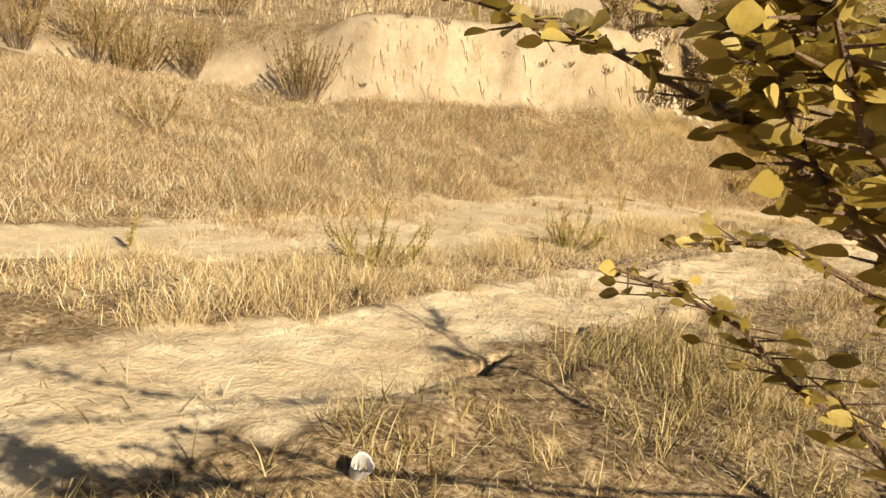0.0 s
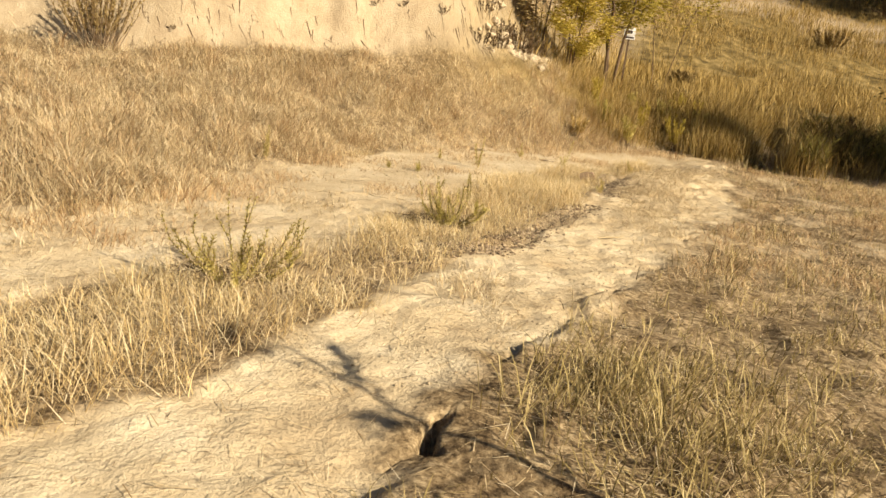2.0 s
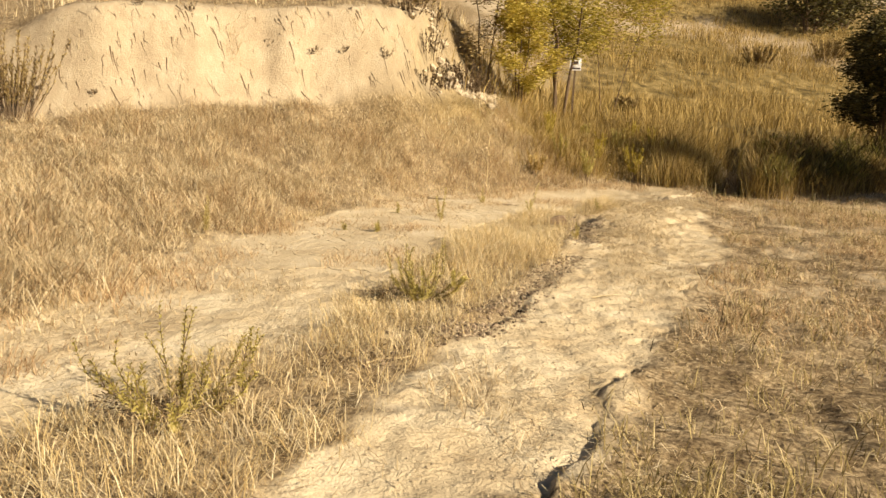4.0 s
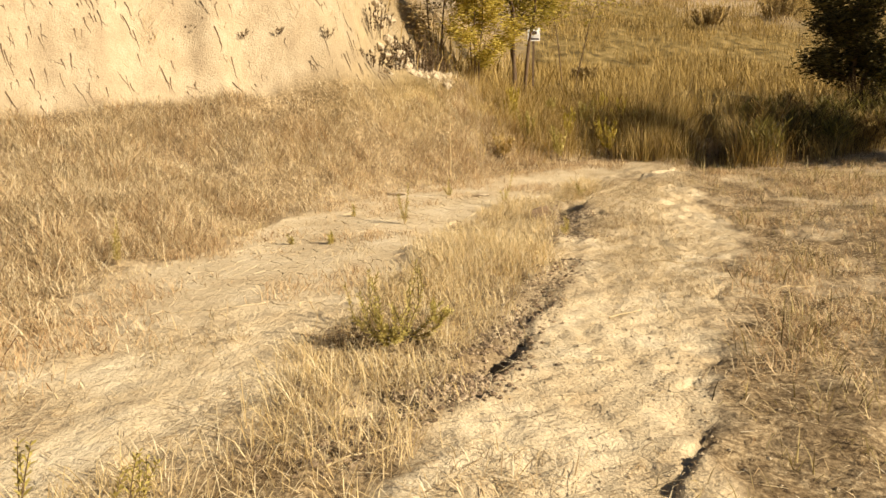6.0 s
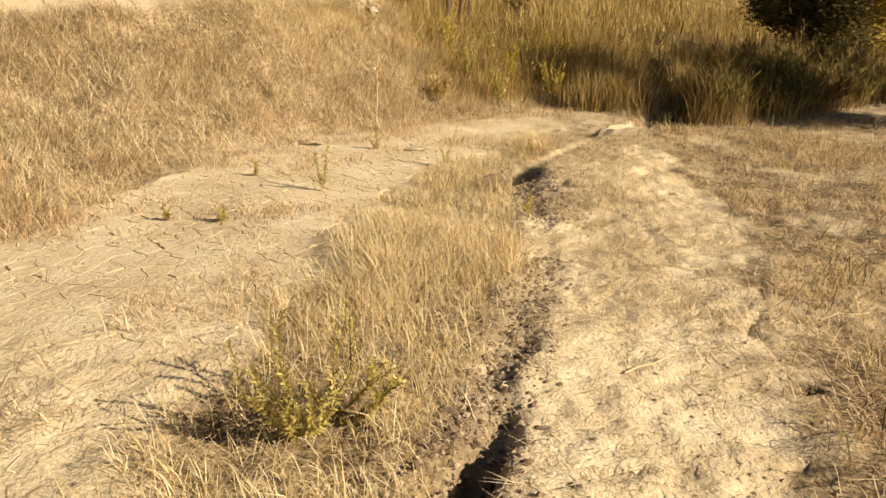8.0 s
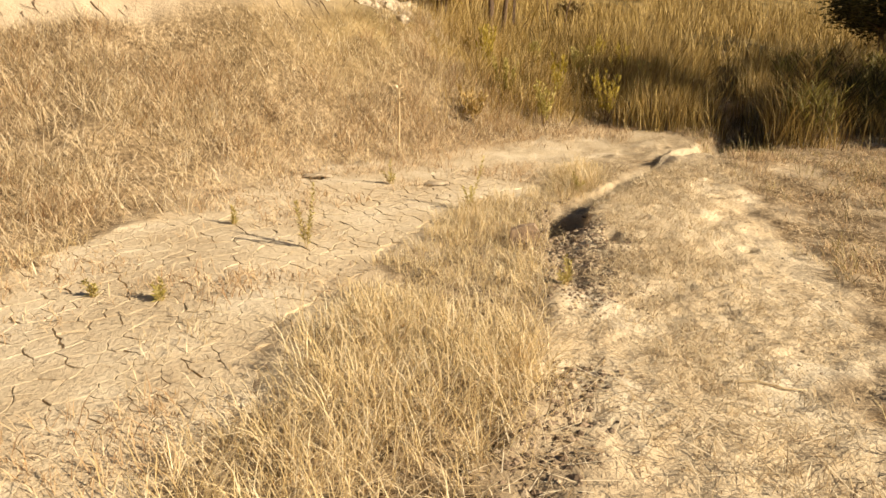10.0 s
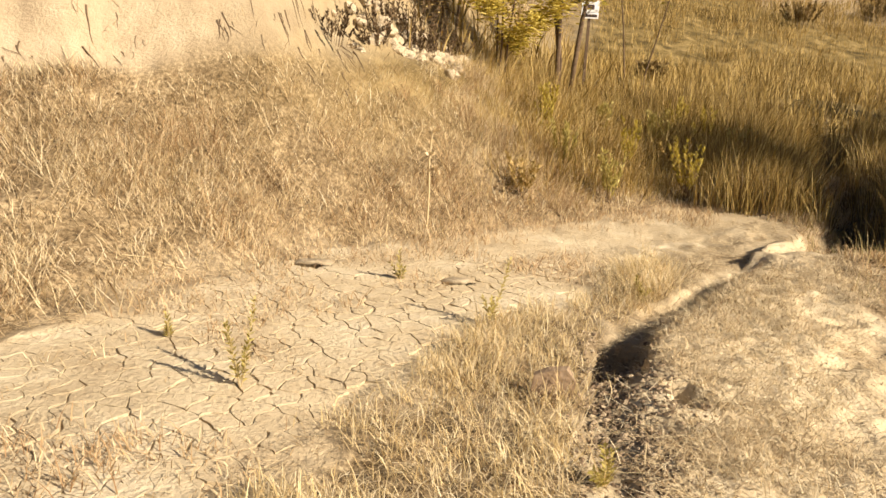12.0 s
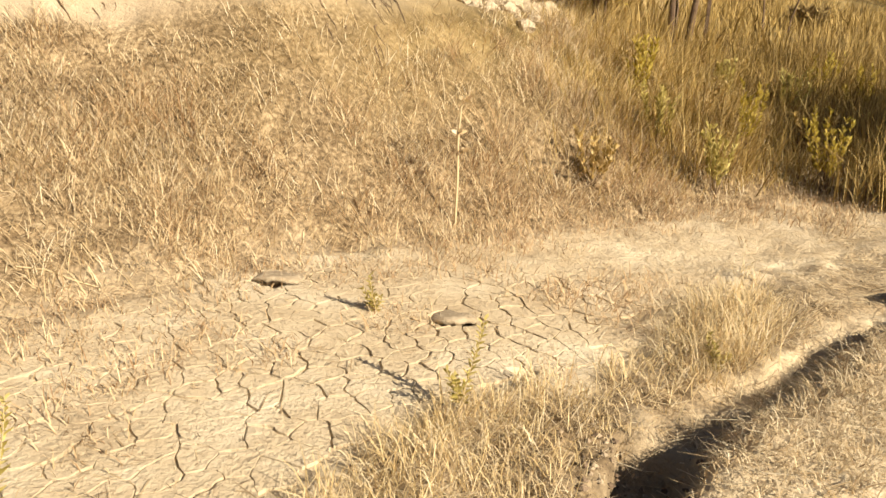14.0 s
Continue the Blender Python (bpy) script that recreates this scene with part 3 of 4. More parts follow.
grass("straw_litter", scatter(-1, 7.5, -1, 14, 130000, lambda x, y: np.maximum(on_lanes(x, y) * (1 - 0.75 * plate_field(x, y)) * (0.13 + 0.3 * smooth(y, 2.5, 5) + 0.4 * smooth(x + 0.0 * y, 2.6, 3.4) * smooth(y, 5, 7)), np.maximum(0.9 * on_right(x, y), 0.7 * on_strip(x, y)))),
      (0.03, 0.2), 0.0042, (0.85, 1.0), STRAW, "fallen straw lying flat on the ground", "straw", flat=True)
grass("slope_tussocks", scatter(-8, 5, 3, 16, 1000, on_slope), (0.18, 0.42), 0.005, (0.5, 1.35), RUSSET,
      "russet tussocks of dead grass on the slope", tufts=42, tuft_r=0.07)
grass("green_grass", scatter(2.6, 8.0, 13.2, 18.5, 3600, lambda x, y: smooth(zones(x, y)[0] + 0.7 * value_noise(x, y, 0.5), 0.0, 0.7) * (1 - smooth(x, 5.5, 7.5)) * smooth(x, 2.6, 4.0)),
      (0.12, 0.55), 0.006, (0.3, 1.25), OLIVE, "yellow-green tall grass under the willows", tufts=12, tuft_r=0.09)
grass("slope_litter", scatter(-8, 5, 3, 15, 45000, on_slope), (0.06, 0.22), 0.0045, (0.85, 1.0), STRAW,
      "matted fallen straw on the slope", "straw", flat=True, lift=0.01)
grass("dark_litter", scatter(-1, 7.5, -1, 14, 110000, lambda x, y: on_lanes(x, y) * (1 - 0.75 * plate_field(x, y)) * (0.14 + 0.85 * smooth(y, 2.5, 5) + 0.2 * smooth(x, 2.4, 3.2) * smooth(y, 5, 7) + 0.3 * smooth(x, 2.8, 3.6) * smooth(y, 7.5, 9)) + 0.1 * on_strip(x, y) + 0.4 * on_right(x, y)), (0.012, 0.06), 0.0038, (0.85, 1.0), SCRAPS,
      "broken dark twigs and leaf scraps on the ground", "litter", flat=True)
grass("slope_mat", scatter(-8, 6, 3, 17, 30000, lambda x, y: on_slope(x, y) * smooth(value_noise(x + 11, y, 0.7), -0.15, 0.1)), (0.06, 0.24), 0.0042, (0.95, 1.24), MAT,
      "flattened mats of old straw on the slope", "straw", tufts=7, tuft_r=0.09, lift=0.03)
grass("strip_mat", scatter(-1.2, 4.6, 1.5, 12, 12000, on_strip), (0.04, 0.2), 0.0036, (0.95, 1.24), MAT,
      "flattened old straw under the standing grass", "straw", tufts=7, tuft_r=0.06, lift=0.015)


def beside_gully(x, y):
    g, _ = to_line(x, y, GULLY)
    g = -g + 0.3 * value_noise(x, y, 0.5)
    return smooth(g, 0.1 + 0.16 * (1 - smooth(y, 9.4, 9.9)), 0.26 + 0.16 * (1 - smooth(y, 9.4, 9.9))) * (1 - smooth(g, 0.75, 1.3)) * smooth(y, 6.0, 8.2) * (1 - smooth(y, 11.2, 12.0)) * (0.35 + 0.65 * smooth(value_noise(x, y, 0.35), -0.2, 0.15))


grass("gully_mat", scatter(2.3, 6, 6, 12.2, 17000, beside_gully), (0.02, 0.10), 0.003, (0.85, 1.24), MAT,
      "fine matted straw over the crumbling edge of the gully", "straw", tufts=8, tuft_r=0.05, lift=0.006)
grass("reeds", scatter(3.6, 16, 12.4, 20, 21000, in_reeds), (0.15, 0.85), 0.008, (0.1, 0.9), REED,
      "dark green and brown reeds along the creek", "reeds", tufts=9, tuft_r=0.10)
grass("meadow_grass", scatter(-2, 45, 16, 70, 22000, lambda x, y: smooth(x - 0.25 * (y - 15), 0.5, 3.0) * smooth(to_line(x, y, FOOT)[0], 1.5, 3.5)
      * (0.3 + 0.7 * smooth(value_noise(x, y, 3), -0.2, 0.2))), (0.2, 0.75), 0.022, (0.1, 0.9), MEADOW,
      "rough golden brown meadow grass rising behind the creek", tufts=6, tuft_r=0.22)
grass("hilltop_grass", scatter(-30, 5, 11, 45, 9000, lambda x, y: smooth(to_line(x, y, BANK)[0], 0.9, 1.6) * (1 - smooth(x - 0.25 * (y - 15), 1.5, 4.0))
      * (0.2 + 0.8 * smooth(value_noise(x, y, 1.5), -0.2, 0.2))), (0.12, 0.4), 0.014, (0.1, 0.7), STRAW,
      "sparse dry grass on the rise above the bank", tufts=6, tuft_r=0.15)


# ---- shrubs, weeds, trees ----
def shrub(name, x, y, tall, wide, stems, mat, label, category, seed, leaf=0.05, leaf_w=0.008, per=26, open_base=0.05, upright=0.6, group=""):
    """A many-stemmed shrub: thin arching stems, set with narrow leaves."""
    rd = random.Random(seed)
    z = ground_z(x, y) - 0.02
    top = holder(name, x, y, z, label, category, group)
    green = Soup()
    for _ in range(stems):
        a = rd.uniform(0, 2 * math.pi)
        out = Vector((math.cos(a), math.sin(a), 0)) * wide * rd.uniform(0.15, 1.0)
        h = tall * rd.uniform(0.55, 1.0)
        p0 = Vector((x, y, z)) + out * open_base
        p1 = Vector((x, y, z + h * 0.45)) + out * (0.85 - 0.4 * upright)
        p2 = Vector((x, y, z + h)) + out
        pts = []
        for k in range(7):
            t = k / 6
            pts.append(p0 * (1 - t) ** 2 + p1 * 2 * t * (1 - t) + p2 * t * t + Vector((rd.gauss(0, 1), rd.gauss(0, 1), 0)) * 0.012 * tall * t)
        wood = Soup()
        wood.tube(pts, 0.0034 * (tall / 0.5) ** 0.6, 0.0014, 4)
        wood.make("stem", TWIG, top)
        for _ in range(per):
            t = rd.uniform(0.25, 1.0) ** 0.8
            k = min(int(t * 6), 5)
            p = pts[k].lerp(pts[k + 1], t * 6 - k)
            way = (pts[k + 1] - pts[k]).normalized() * 0.9 + spread_vec(rd, 0.6) * 0.8
            green.blade(p, way, spread_vec(rd), leaf * rd.uniform(0.5, 1.2), leaf_w * rd.uniform(0.7, 1.4))
    green.make("foliage", mat, top)
    return top


def tree(name, x, y, tall, crown_w, trunks, mat, label, seed, leaf=0.08, leaf_w=0.03, leaves=5000, low=0.35, trunk_r=0.05, group=""):
    """A tree: tapered trunks, forking limbs, and a loose crown of single leaves round the twigs."""
    rd = random.Random(seed)
    z = ground_z(x, y) - 0.05
    top = holder(name, x, y, z, label, "tree", group)
    tips = []
    for n in range(trunks):
        a = 2 * math.pi * n / trunks + rd.uniform(-0.5, 0.5)
        sway = Vector((math.cos(a), math.sin(a), 0)) * crown_w * (0.3 if trunks > 1 else 0.06)
        base = Vector((x, y, z)) + sway * 0.25
        h = tall * rd.uniform(0.72, 0.95)
        pts = [base + sway * (k / 6) ** 1.3 + Vector((rd.gauss(0, 1), rd.gauss(0, 1), 0)) * 0.02 * tall * (k / 6) + Vector((0, 0, h * k / 6)) for k in range(7)]
        t = Soup()
        t.tube(pts, trunk_r, trunk_r * 0.2, 7)
        t.make("trunk", BARK, top, soft=True)
        for _ in range(11):
            s = rd.uniform(low, 0.97)
            k = min(int(s * 6), 5)
            p = pts[k].lerp(pts[k + 1], s * 6 - k)
            d = spread_vec(rd, 0.9)
            ln = crown_w * rd.uniform(0.35, 0.75) * (1.15 - 0.6 * s)
            q = [p + d * ln * u + Vector((0, 0, 0.25 * ln * u * u)) + Vector((rd.gauss(0, 1), rd.gauss(0, 1), rd.gauss(0, 1))) * 0.04 * ln for u in (0, 0.33, 0.66, 1.0)]
            limbs = Soup()
            limbs.tube(q, trunk_r * 0.35, trunk_r * 0.07, 4)
            tips += [q[1].lerp(q[2], 0.5), q[2], q[3]]
            for _ in range(4):
                m = q[2].lerp(q[3], rd.random())
                e = m + spread_vec(rd, 0.8) * ln * 0.4
                limbs.tube([m, m.lerp(e, 0.5) + Vector((0, 0, 0.03)), e], trunk_r * 0.1, trunk_r * 0.03, 3)
                tips += [e, m.lerp(e, 0.5)]
            limbs.make("limb", BARK, top)
    green = Soup()
    for _ in range(leaves):
        c = rd.choice(tips)
        p = c + Vector((rd.gauss(0, 1), rd.gauss(0, 1), rd.gauss(0, 1))) * crown_w * 0.085
        green.blade(p, spread_vec(rd, 0.4) - Vector((0, 0, 0.3)), spread_vec(rd), leaf * rd.uniform(0.6, 1.3), leaf_w * rd.uniform(0.7, 1.3))
    green.make("crown", mat, top)
    return top


def leafy_shoot(pts, stems, green, rd, n, leaf, top):
    """A wiry shoot set all along with small narrow leaves that point upwards."""
    wood = Soup()
    wood.tube(pts, 0.0032, 0.0012, 4)
    wood.make("stem", TWIG if stems else STRAW, top)
    for q in range(n):
        t = 0.18 + 0.82 * (q + rd.random()) / n
        k = min(int(t * (len(pts) - 1)), len(pts) - 2)
        p = pts[k].lerp(pts[k + 1], t * (len(pts) - 1) - k)
        way = (pts[k + 1] - pts[k]).normalized()
        a = q * 2.4 + rd.uniform(-0.4, 0.4)
        o = way.orthogonal().normalized()
        out = o * math.cos(a) + way.cross(o) * math.sin(a)
        green.blade(p, way * 0.75 + out, out, leaf * rd.uniform(0.7, 1.3) * (1.15 - 0.5 * t), leaf * 0.3)


def herb_bush(x, y, tall, wide, shoots, seed, label, sprawl=()):
    """A bushy herb: leafy shoots that fork near the ground, dead stems round the base and some that lie along the ground."""
    rd = random.Random(seed)
    z = ground_z(x, y) - 0.01
    top = holder("herb_bush", x, y, z, label, "bush")
    green, dead = Soup(), Soup()
    for n in range(shoots):
        a = rd.uniform(0, 2 * math.pi)
        out = Vector((math.cos(a), math.sin(a), 0)) * wide * rd.uniform(0.1, 1.0) ** 0.7
        h = tall * rd.uniform(0.5, 1.0) * (1.1 - 0.45 * out.length / wide)
        p0, p1, p2 = Vector((x, y, z)) + out * 0.12, Vector((x, y, z + 0.25 * h)) + out * 0.85, Vector((x, y, z + h)) + out
        pts = [p0 * (1 - t) ** 2 + p1 * 2 * t * (1 - t) + p2 * t * t + Vector((rd.gauss(0, 1), rd.gauss(0, 1), 0)) * 0.012 * t for t in (0, 0.17, 0.34, 0.5, 0.67, 0.84, 1)]
        leafy_shoot(pts, True, green, rd, 66, 0.036, top)
        for _ in range(1):
            k = rd.randrange(2, 5)
            e = pts[k] + (pts[k + 1] - pts[k]) * 1.6 + spread_vec(rd, 1.0) * 0.07
            leafy_shoot([pts[k], pts[k].lerp(e, 0.5) + Vector((0, 0, 0.008)), e], True, green, rd, 24, 0.034, top)
    for dx, dy in sprawl:
        pts = []
        for t in (0, 0.25, 0.5, 0.75, 1.0):
            qx, qy = x + dx * t + rd.gauss(0, 0.01), y + dy * t + rd.gauss(0, 0.01)
            pts.append(Vector((qx, qy, ground_z(qx, qy) + 0.02 + 0.03 * math.sin(t * 3))))
        leafy_shoot(pts, True, dead, rd, 60, 0.022, top)
    for _ in range(260):
        a, r = rd.uniform(0, 2 * math.pi), wide * 0.6 * rd.random() ** 0.6
        qx, qy = x - 0.16 + r * math.cos(a), y + r * 0.6 * math.sin(a)
        dead.blade(Vector((qx, qy, z + rd.uniform(0.0, 0.07))), spread_vec(rd, 0.6), spread_vec(rd), rd.uniform(0.03, 0.08), 0.005)
    green.make("foliage", HERB, top)
    dead.make("withered_base", BRAMBLE, top, "dead brown growth round the base")
    return top


herb_bush(0.52, 3.6, 0.56, 0.48, 15, 1, "yellow-green bushy herb in dry grass beside the track", ((-0.5, 0.1), (-0.42, 0.22), (-0.3, -0.15)))
herb_bush(1.55, 5.85, 0.6, 0.34, 14, 2, "yellow-green bushy herb standing in straw grass", ((-0.55, 0.06), (-0.4, 0.18)))
shrub("bank_bush", -4.6, 11.25, 1.35, 0.85, 60, GREYBRUSH, "brown-green wiry bush at the foot of the clay bank", "bush", 3, 0.06, 0.011, 90, open_base=0.3, upright=0.4)
shrub("bank_bush", -8.4, 11.3, 1.25, 0.8, 40, GREYBRUSH, "brown-green wiry bush on the slope", "bush", 4, 0.06, 0.011, 90, open_base=0.3, upright=0.4)
shrub("bank_bush", -10.2, 12.0, 1.2, 1.0, 40, GREYBRUSH, "brown-green wiry bush on the slope", "bush", 5, 0.06, 0.011, 90, open_base=0.3, upright=0.4)
shrub("bank_bush", -3.6, 6.1, 0.62, 0.5, 20, GREYBRUSH, "thin open bush on the grassy slope", "bush", 6, 0.05, 0.009, 44)
for k, (bx, by, bt) in enumerate(((-7.4, 11.6, 1.2), (-9.4, 11.0, 1.2), (-11.3, 11.0, 1.3), (-12.5, 12.4, 1.4), (-8.0, 10.4, 0.8))):
    shrub("bank_bush", bx, by, bt, 0.75, 40, GREYBRUSH, "brown-green wiry bush on the slope", "bush", 70 + k, 0.06, 0.011, 90, open_base=0.3, upright=0.4)
shrub("bank_bush", -8.6, 14.2, 1.0, 0.9, 34, GREYBRUSH, "dark brown bush on top of the bank", "bush", 7, 0.06, 0.011, 90, open_base=0.3, upright=0.4)
for k, (wx, wy, wt) in enumerate(((2.86, 10.36, 0.42), (1.66, 9.3, 0.44), (-0.7, 7.8, 0.4), (-0.95, 2.8, 0.3), (2.25, 11.2, 0.24), (3.9, 11.0, 0.2), (1.1, 9.9, 0.16), (3.2, 8.65, 0.2), (0.98, 8.4, 0.14), (0.6, 8.5, 0.12))):
    rw = random.Random(20 + k)
    wz = ground_z(wx, wy) - 0.01
    weed = holder("weed", wx, wy, wz, "small upright green weed growing from cracked mud", "weed", "weeds on the mud")
    leafage = Soup()
    for q in range(3 + k % 3):
        ox, oy, oh = rw.gauss(0, 0.13) * wt, rw.gauss(0, 0.13) * wt, wt * (1.0 if q == 0 else rw.uniform(0.4, 0.85))
        leafy_shoot([Vector((wx + ox * t + rw.gauss(0, 0.004), wy + oy * t, wz + oh * t)) for t in (0, 0.25, 0.5, 0.75, 1)], False, leafage, rw, int(90 * oh) + 14, 0.042, weed)
    leafage.make("foliage", HERB, weed)

tree("willow_tree", 4.2, 17.75, 4.9, 1.5, 3, WILLOW, "thin dark-stemmed willow with sparse yellow-green leaves", 31, 0.10, 0.022, 7000, 0.36, 0.045)
tree("willow_tree", 5.7, 19.6, 4.4, 2.0, 2, WILLOW, "thin-stemmed willow with yellow-green leaves", 32, 0.10, 0.022, 5000, 0.4, 0.016)
tree("willow_tree", 3.2, 17.15, 4.4, 1.0, 3, YELLOW, "narrow yellow willow leafy down to the dry grass", 33, 0.085, 0.02, 15000, 0.06, 0.018)
tree("willow_tree", 2.45, 17.5, 3.6, 1.1, 2, GREYBRUSH, "brown half-bare young willow beside the eroded bank", 38, 0.08, 0.02, 3500, 0.06, 0.022)
tree("dark_tree", 13.3, 20.5, 3.9, 1.75, 3, DARKLEAF, "dense dark green bushy tree behind the creek", 34, 0.11, 0.032, 24000, 0.04, 0.06)
tree("willow_tree", 15.6, 19.6, 4.4, 2.4, 4, YELLOW, "bright yellow-green willow beside a dark tree", 35, 0.12, 0.03, 26000, 0.04, 0.05)
for k, (bx, by, bt) in enumerate(((7.9, 27, 0.6), (20, 46, 1.3), (26, 50, 1.6))):
    shrub("meadow_bush", bx, by, bt, bt * 1.1, 30, GREYBRUSH, "dark brown-green bush on the rough meadow", "bush", 60 + k, 0.16, 0.045, 90, open_base=0.5, group="bushes on the meadow")
for k in range(13):
    bx, by = 0.9 + 0.13 * k + 0.25 * math.sin(k * 2.1), 14.3 + 0.17 * k + 0.35 * math.cos(k * 3.7)
    shrub("bramble", bx, by, 0.3 + 0.14 * (k % 4), 0.4, 13, BRAMBLE, "brown brambles on the eroded bank", "bush", 40 + k, 0.05, 0.014, 40, open_base=0.6, upright=0.3, group="brambles on the bank")
for k in range(16):
    bx, by = 3.3 + 0.22 * k + 0.3 * math.sin(k * 1.7), 13.75 + 0.12 * k + 0.6 * (k % 4)
    shrub("leafy_herb", bx, by, 0.45 + 0.15 * (k % 3), 0.26, 12, (OLIVE, HERB, YELLOW)[k % 3], "leafy yellow-green herb among tall dry grass", "plant", 80 + k, 0.06, 0.016, 44, group="herbs by the creek")
for k in range(7):
    t = (k * 0.618 + 0.1) % 1.0
    bx = -4.2 + 5.0 * t
    by = 11.65 + 1.95 * t + 0.06 + 0.6 * ((k * 0.377) % 1.0)
    shrub("root_tuft", bx, by, 0.08 + 0.04 * (k % 4), 0.13, 8, BRAMBLE, "small tuft of dead roots in the clay bank", "plant", 110 + k, 0.05, 0.009, 9, upright=0.1, group="root tufts in the bank")
for k, (bx, by, bt) in enumerate(((-2.4, 16.0, 0.9), (0.4, 15.2, 0.9), (1.0, 16.4, 1.1), (-5.0, 17.5, 0.9))):
    shrub("bank_bush", bx, by, bt, 0.7, 34, GREYBRUSH, "dark brown bush on top of the bank", "bush", 130 + k, 0.11, 0.016, 40)
for k in range(15):
    bx, by = 7.4 + 0.28 * k, 13.3 + 0.13 * k + 0.5 * (k % 3)
    shrub("reed_clump", bx, by, 0.75 + 0.17 * (k % 3), 0.42, 26, (GREENREED, REED, GREENREED, DARKLEAF)[k % 4], "clump of dark green sedge with brown stems by the creek", "sedge", 150 + k, 0.2, 0.011, 34, open_base=0.5, upright=0.9, group="sedge clumps along the creek")
tree("dark_tree", 29, 60, 5.0, 5.0, 3, DARKLEAF, "dark bushy tree on the far rise", 39, 0.3, 0.12, 5000, 0.05, 0.1)
tree("dark_tree", 33, 63, 5.0, 5.0, 3, DARKLEAF, "dark bushy tree on the far rise", 42, 0.3, 0.12, 5000, 0.05, 0.1)
# two trees out of view, added so that their shade falls on the creek
tree("dark_tree", 12.9, 11.5, 4.9, 2.1, 3, DARKLEAF, "tall dark tree, unseen to the right, added to shade the creek", 36, 0.13, 0.055, 11000, 0.3, 0.07)
tree("dark_tree", 14.2, 14.3, 4.8, 1.9, 3, DARKLEAF, "dark tree, unseen to the right, added to shade the creek", 45, 0.13, 0.055, 8000, 0.3, 0.07)

# young tree whose leafy boughs hang over the start of the walk
start_tree = holder("young_tree", 4.05, 0.8, ground_z(4.05, 0.8), "young broad-leaved tree with yellow-green leaves", "tree")
rd = random.Random(5)
trunk = Soup()
trunk.tube([(4.05, 0.8, ground_z(4.05, 0.8) - 0.1), (4.03, 0.8, 0.5), (4.07, 0.82, 1.0), (4.05, 0.83, 1.6), (4.1, 0.9, 2.2)], 0.026, 0.008, 8)
trunk.make("trunk", BARK, start_tree, soft=True)
BOUGHS = [
    [(4.05, 0.8, 0.62), (3.0, -0.08, 0.99), (2.86, -0.12, 1.13), (2.71, -0.14, 1.24), (2.63, -0.16, 1.28), (2.45, -0.21, 1.35), (2.29, -0.27, 1.38)],
    [(4.05, 0.8, 0.7), (3.05, -0.04, 0.99), (2.89, -0.09, 1.05), (2.76, -0.11, 1.11), (2.71, -0.15, 1.11), (2.59, -0.17, 1.09)],
    [(4.05, 0.8, 0.45), (3.03, -0.16, 0.77), (2.9, -0.22, 0.89), (2.78, -0.24, 0.95), (2.7, -0.27, 1.02), (2.62, -0.29, 1.05), (2.54, -0.31, 1.07)],
    [(4.05, 0.8, 1.0), (2.89, -0.2, 1.24), (2.76, -0.22, 1.34), (2.71, -0.24, 1.37), (2.65, -0.28, 1.41)],
    [(4.05, 0.8, 1.1), (3.2, -0.2, 1.35), (2.85, -0.2, 1.42), (2.6, -0.22, 1.5)],
    [(4.05, 0.8, 1.0), (3.1, -0.12, 1.12), (2.9, -0.14, 1.22), (2.78, -0.18, 1.32), (2.7, -0.2, 1.4)],
    [(4.05, 0.8, 1.0), (3.2, -0.05, 1.2), (2.95, -0.1, 1.3), (2.8, -0.13, 1.38)],
    [(4.05, 0.8, 0.9), (2.9, -0.24, 1.1), (2.78, -0.25, 1.19), (2.71, -0.26, 1.27), (2.68, -0.27, 1.33)],
    [(4.05, 0.8, 1.0), (2.87, -0.27, 1.27), (2.76, -0.3, 1.34), (2.71, -0.32, 1.38), (2.67, -0.36, 1.42)],
    [(4.05, 0.8, 1.0), (2.86, -0.32, 1.17), (2.78, -0.35, 1.26), (2.74, -0.37, 1.33), (2.71, -0.4, 1.39)],
    [(4.05, 0.8, 1.0), (2.86, -0.17, 1.35), (2.74, -0.15, 1.36), (2.63, -0.15, 1.37), (2.54, -0.15, 1.4)],
    [(4.05, 0.8, 0.5), (2.92, -0.36, 0.88), (2.84, -0.37, 0.95), (2.8, -0.36, 0.99)],
    [(4.05, 0.8, 1.3), (3.3, -0.35, 1.6), (3.0, -0.6, 1.75), (2.75, -0.7, 1.85)],
    [(4.05, 0.8, 1.4), (3.3, -0.7, 1.7), (3.2, -1.2, 1.9), (3.1, -1.6, 2.0)],
    [(4.05, 0.82, 1.5), (3.95, 1.0, 1.75), (4.0, 1.2, 1.95)],
    [(4.05, 0.82, 1.6), (4.2, 0.6, 1.8), (4.35, 0.5, 2.0)],
    [(4.07, 0.85, 1.9), (4.0, 0.8, 2.1), (3.95, 0.9, 2.3)],
    [(4.05, 0.82, 1.2), (4.1, 1.0, 1.35), (4.2, 1.15, 1.45)],
    [(4.05, 0.8, 0.5), (4.3, 0.5, 0.7), (4.5, 0.3, 0.9)],
    [(4.05, 0.8, 0.5), (4.4, 0.95, 0.65), (4.65, 1.0, 0.8)],
    [(4.05, 0.8, 0.45), (3.95, 0.45, 0.6), (3.9, 0.2, 0.7)],
    [(4.05, 0.8, 0.7), (4.25, 0.2, 0.95), (4.4, -0.2, 1.1)],
    [(4.05, 0.8, 0.4), (4.2, 1.2, 0.5), (4.3, 1.5, 0.6)],
]
HEAD = Vector((2.622, -1.241, 1.247))
FORK = (3.05, -0.35, 1.12)
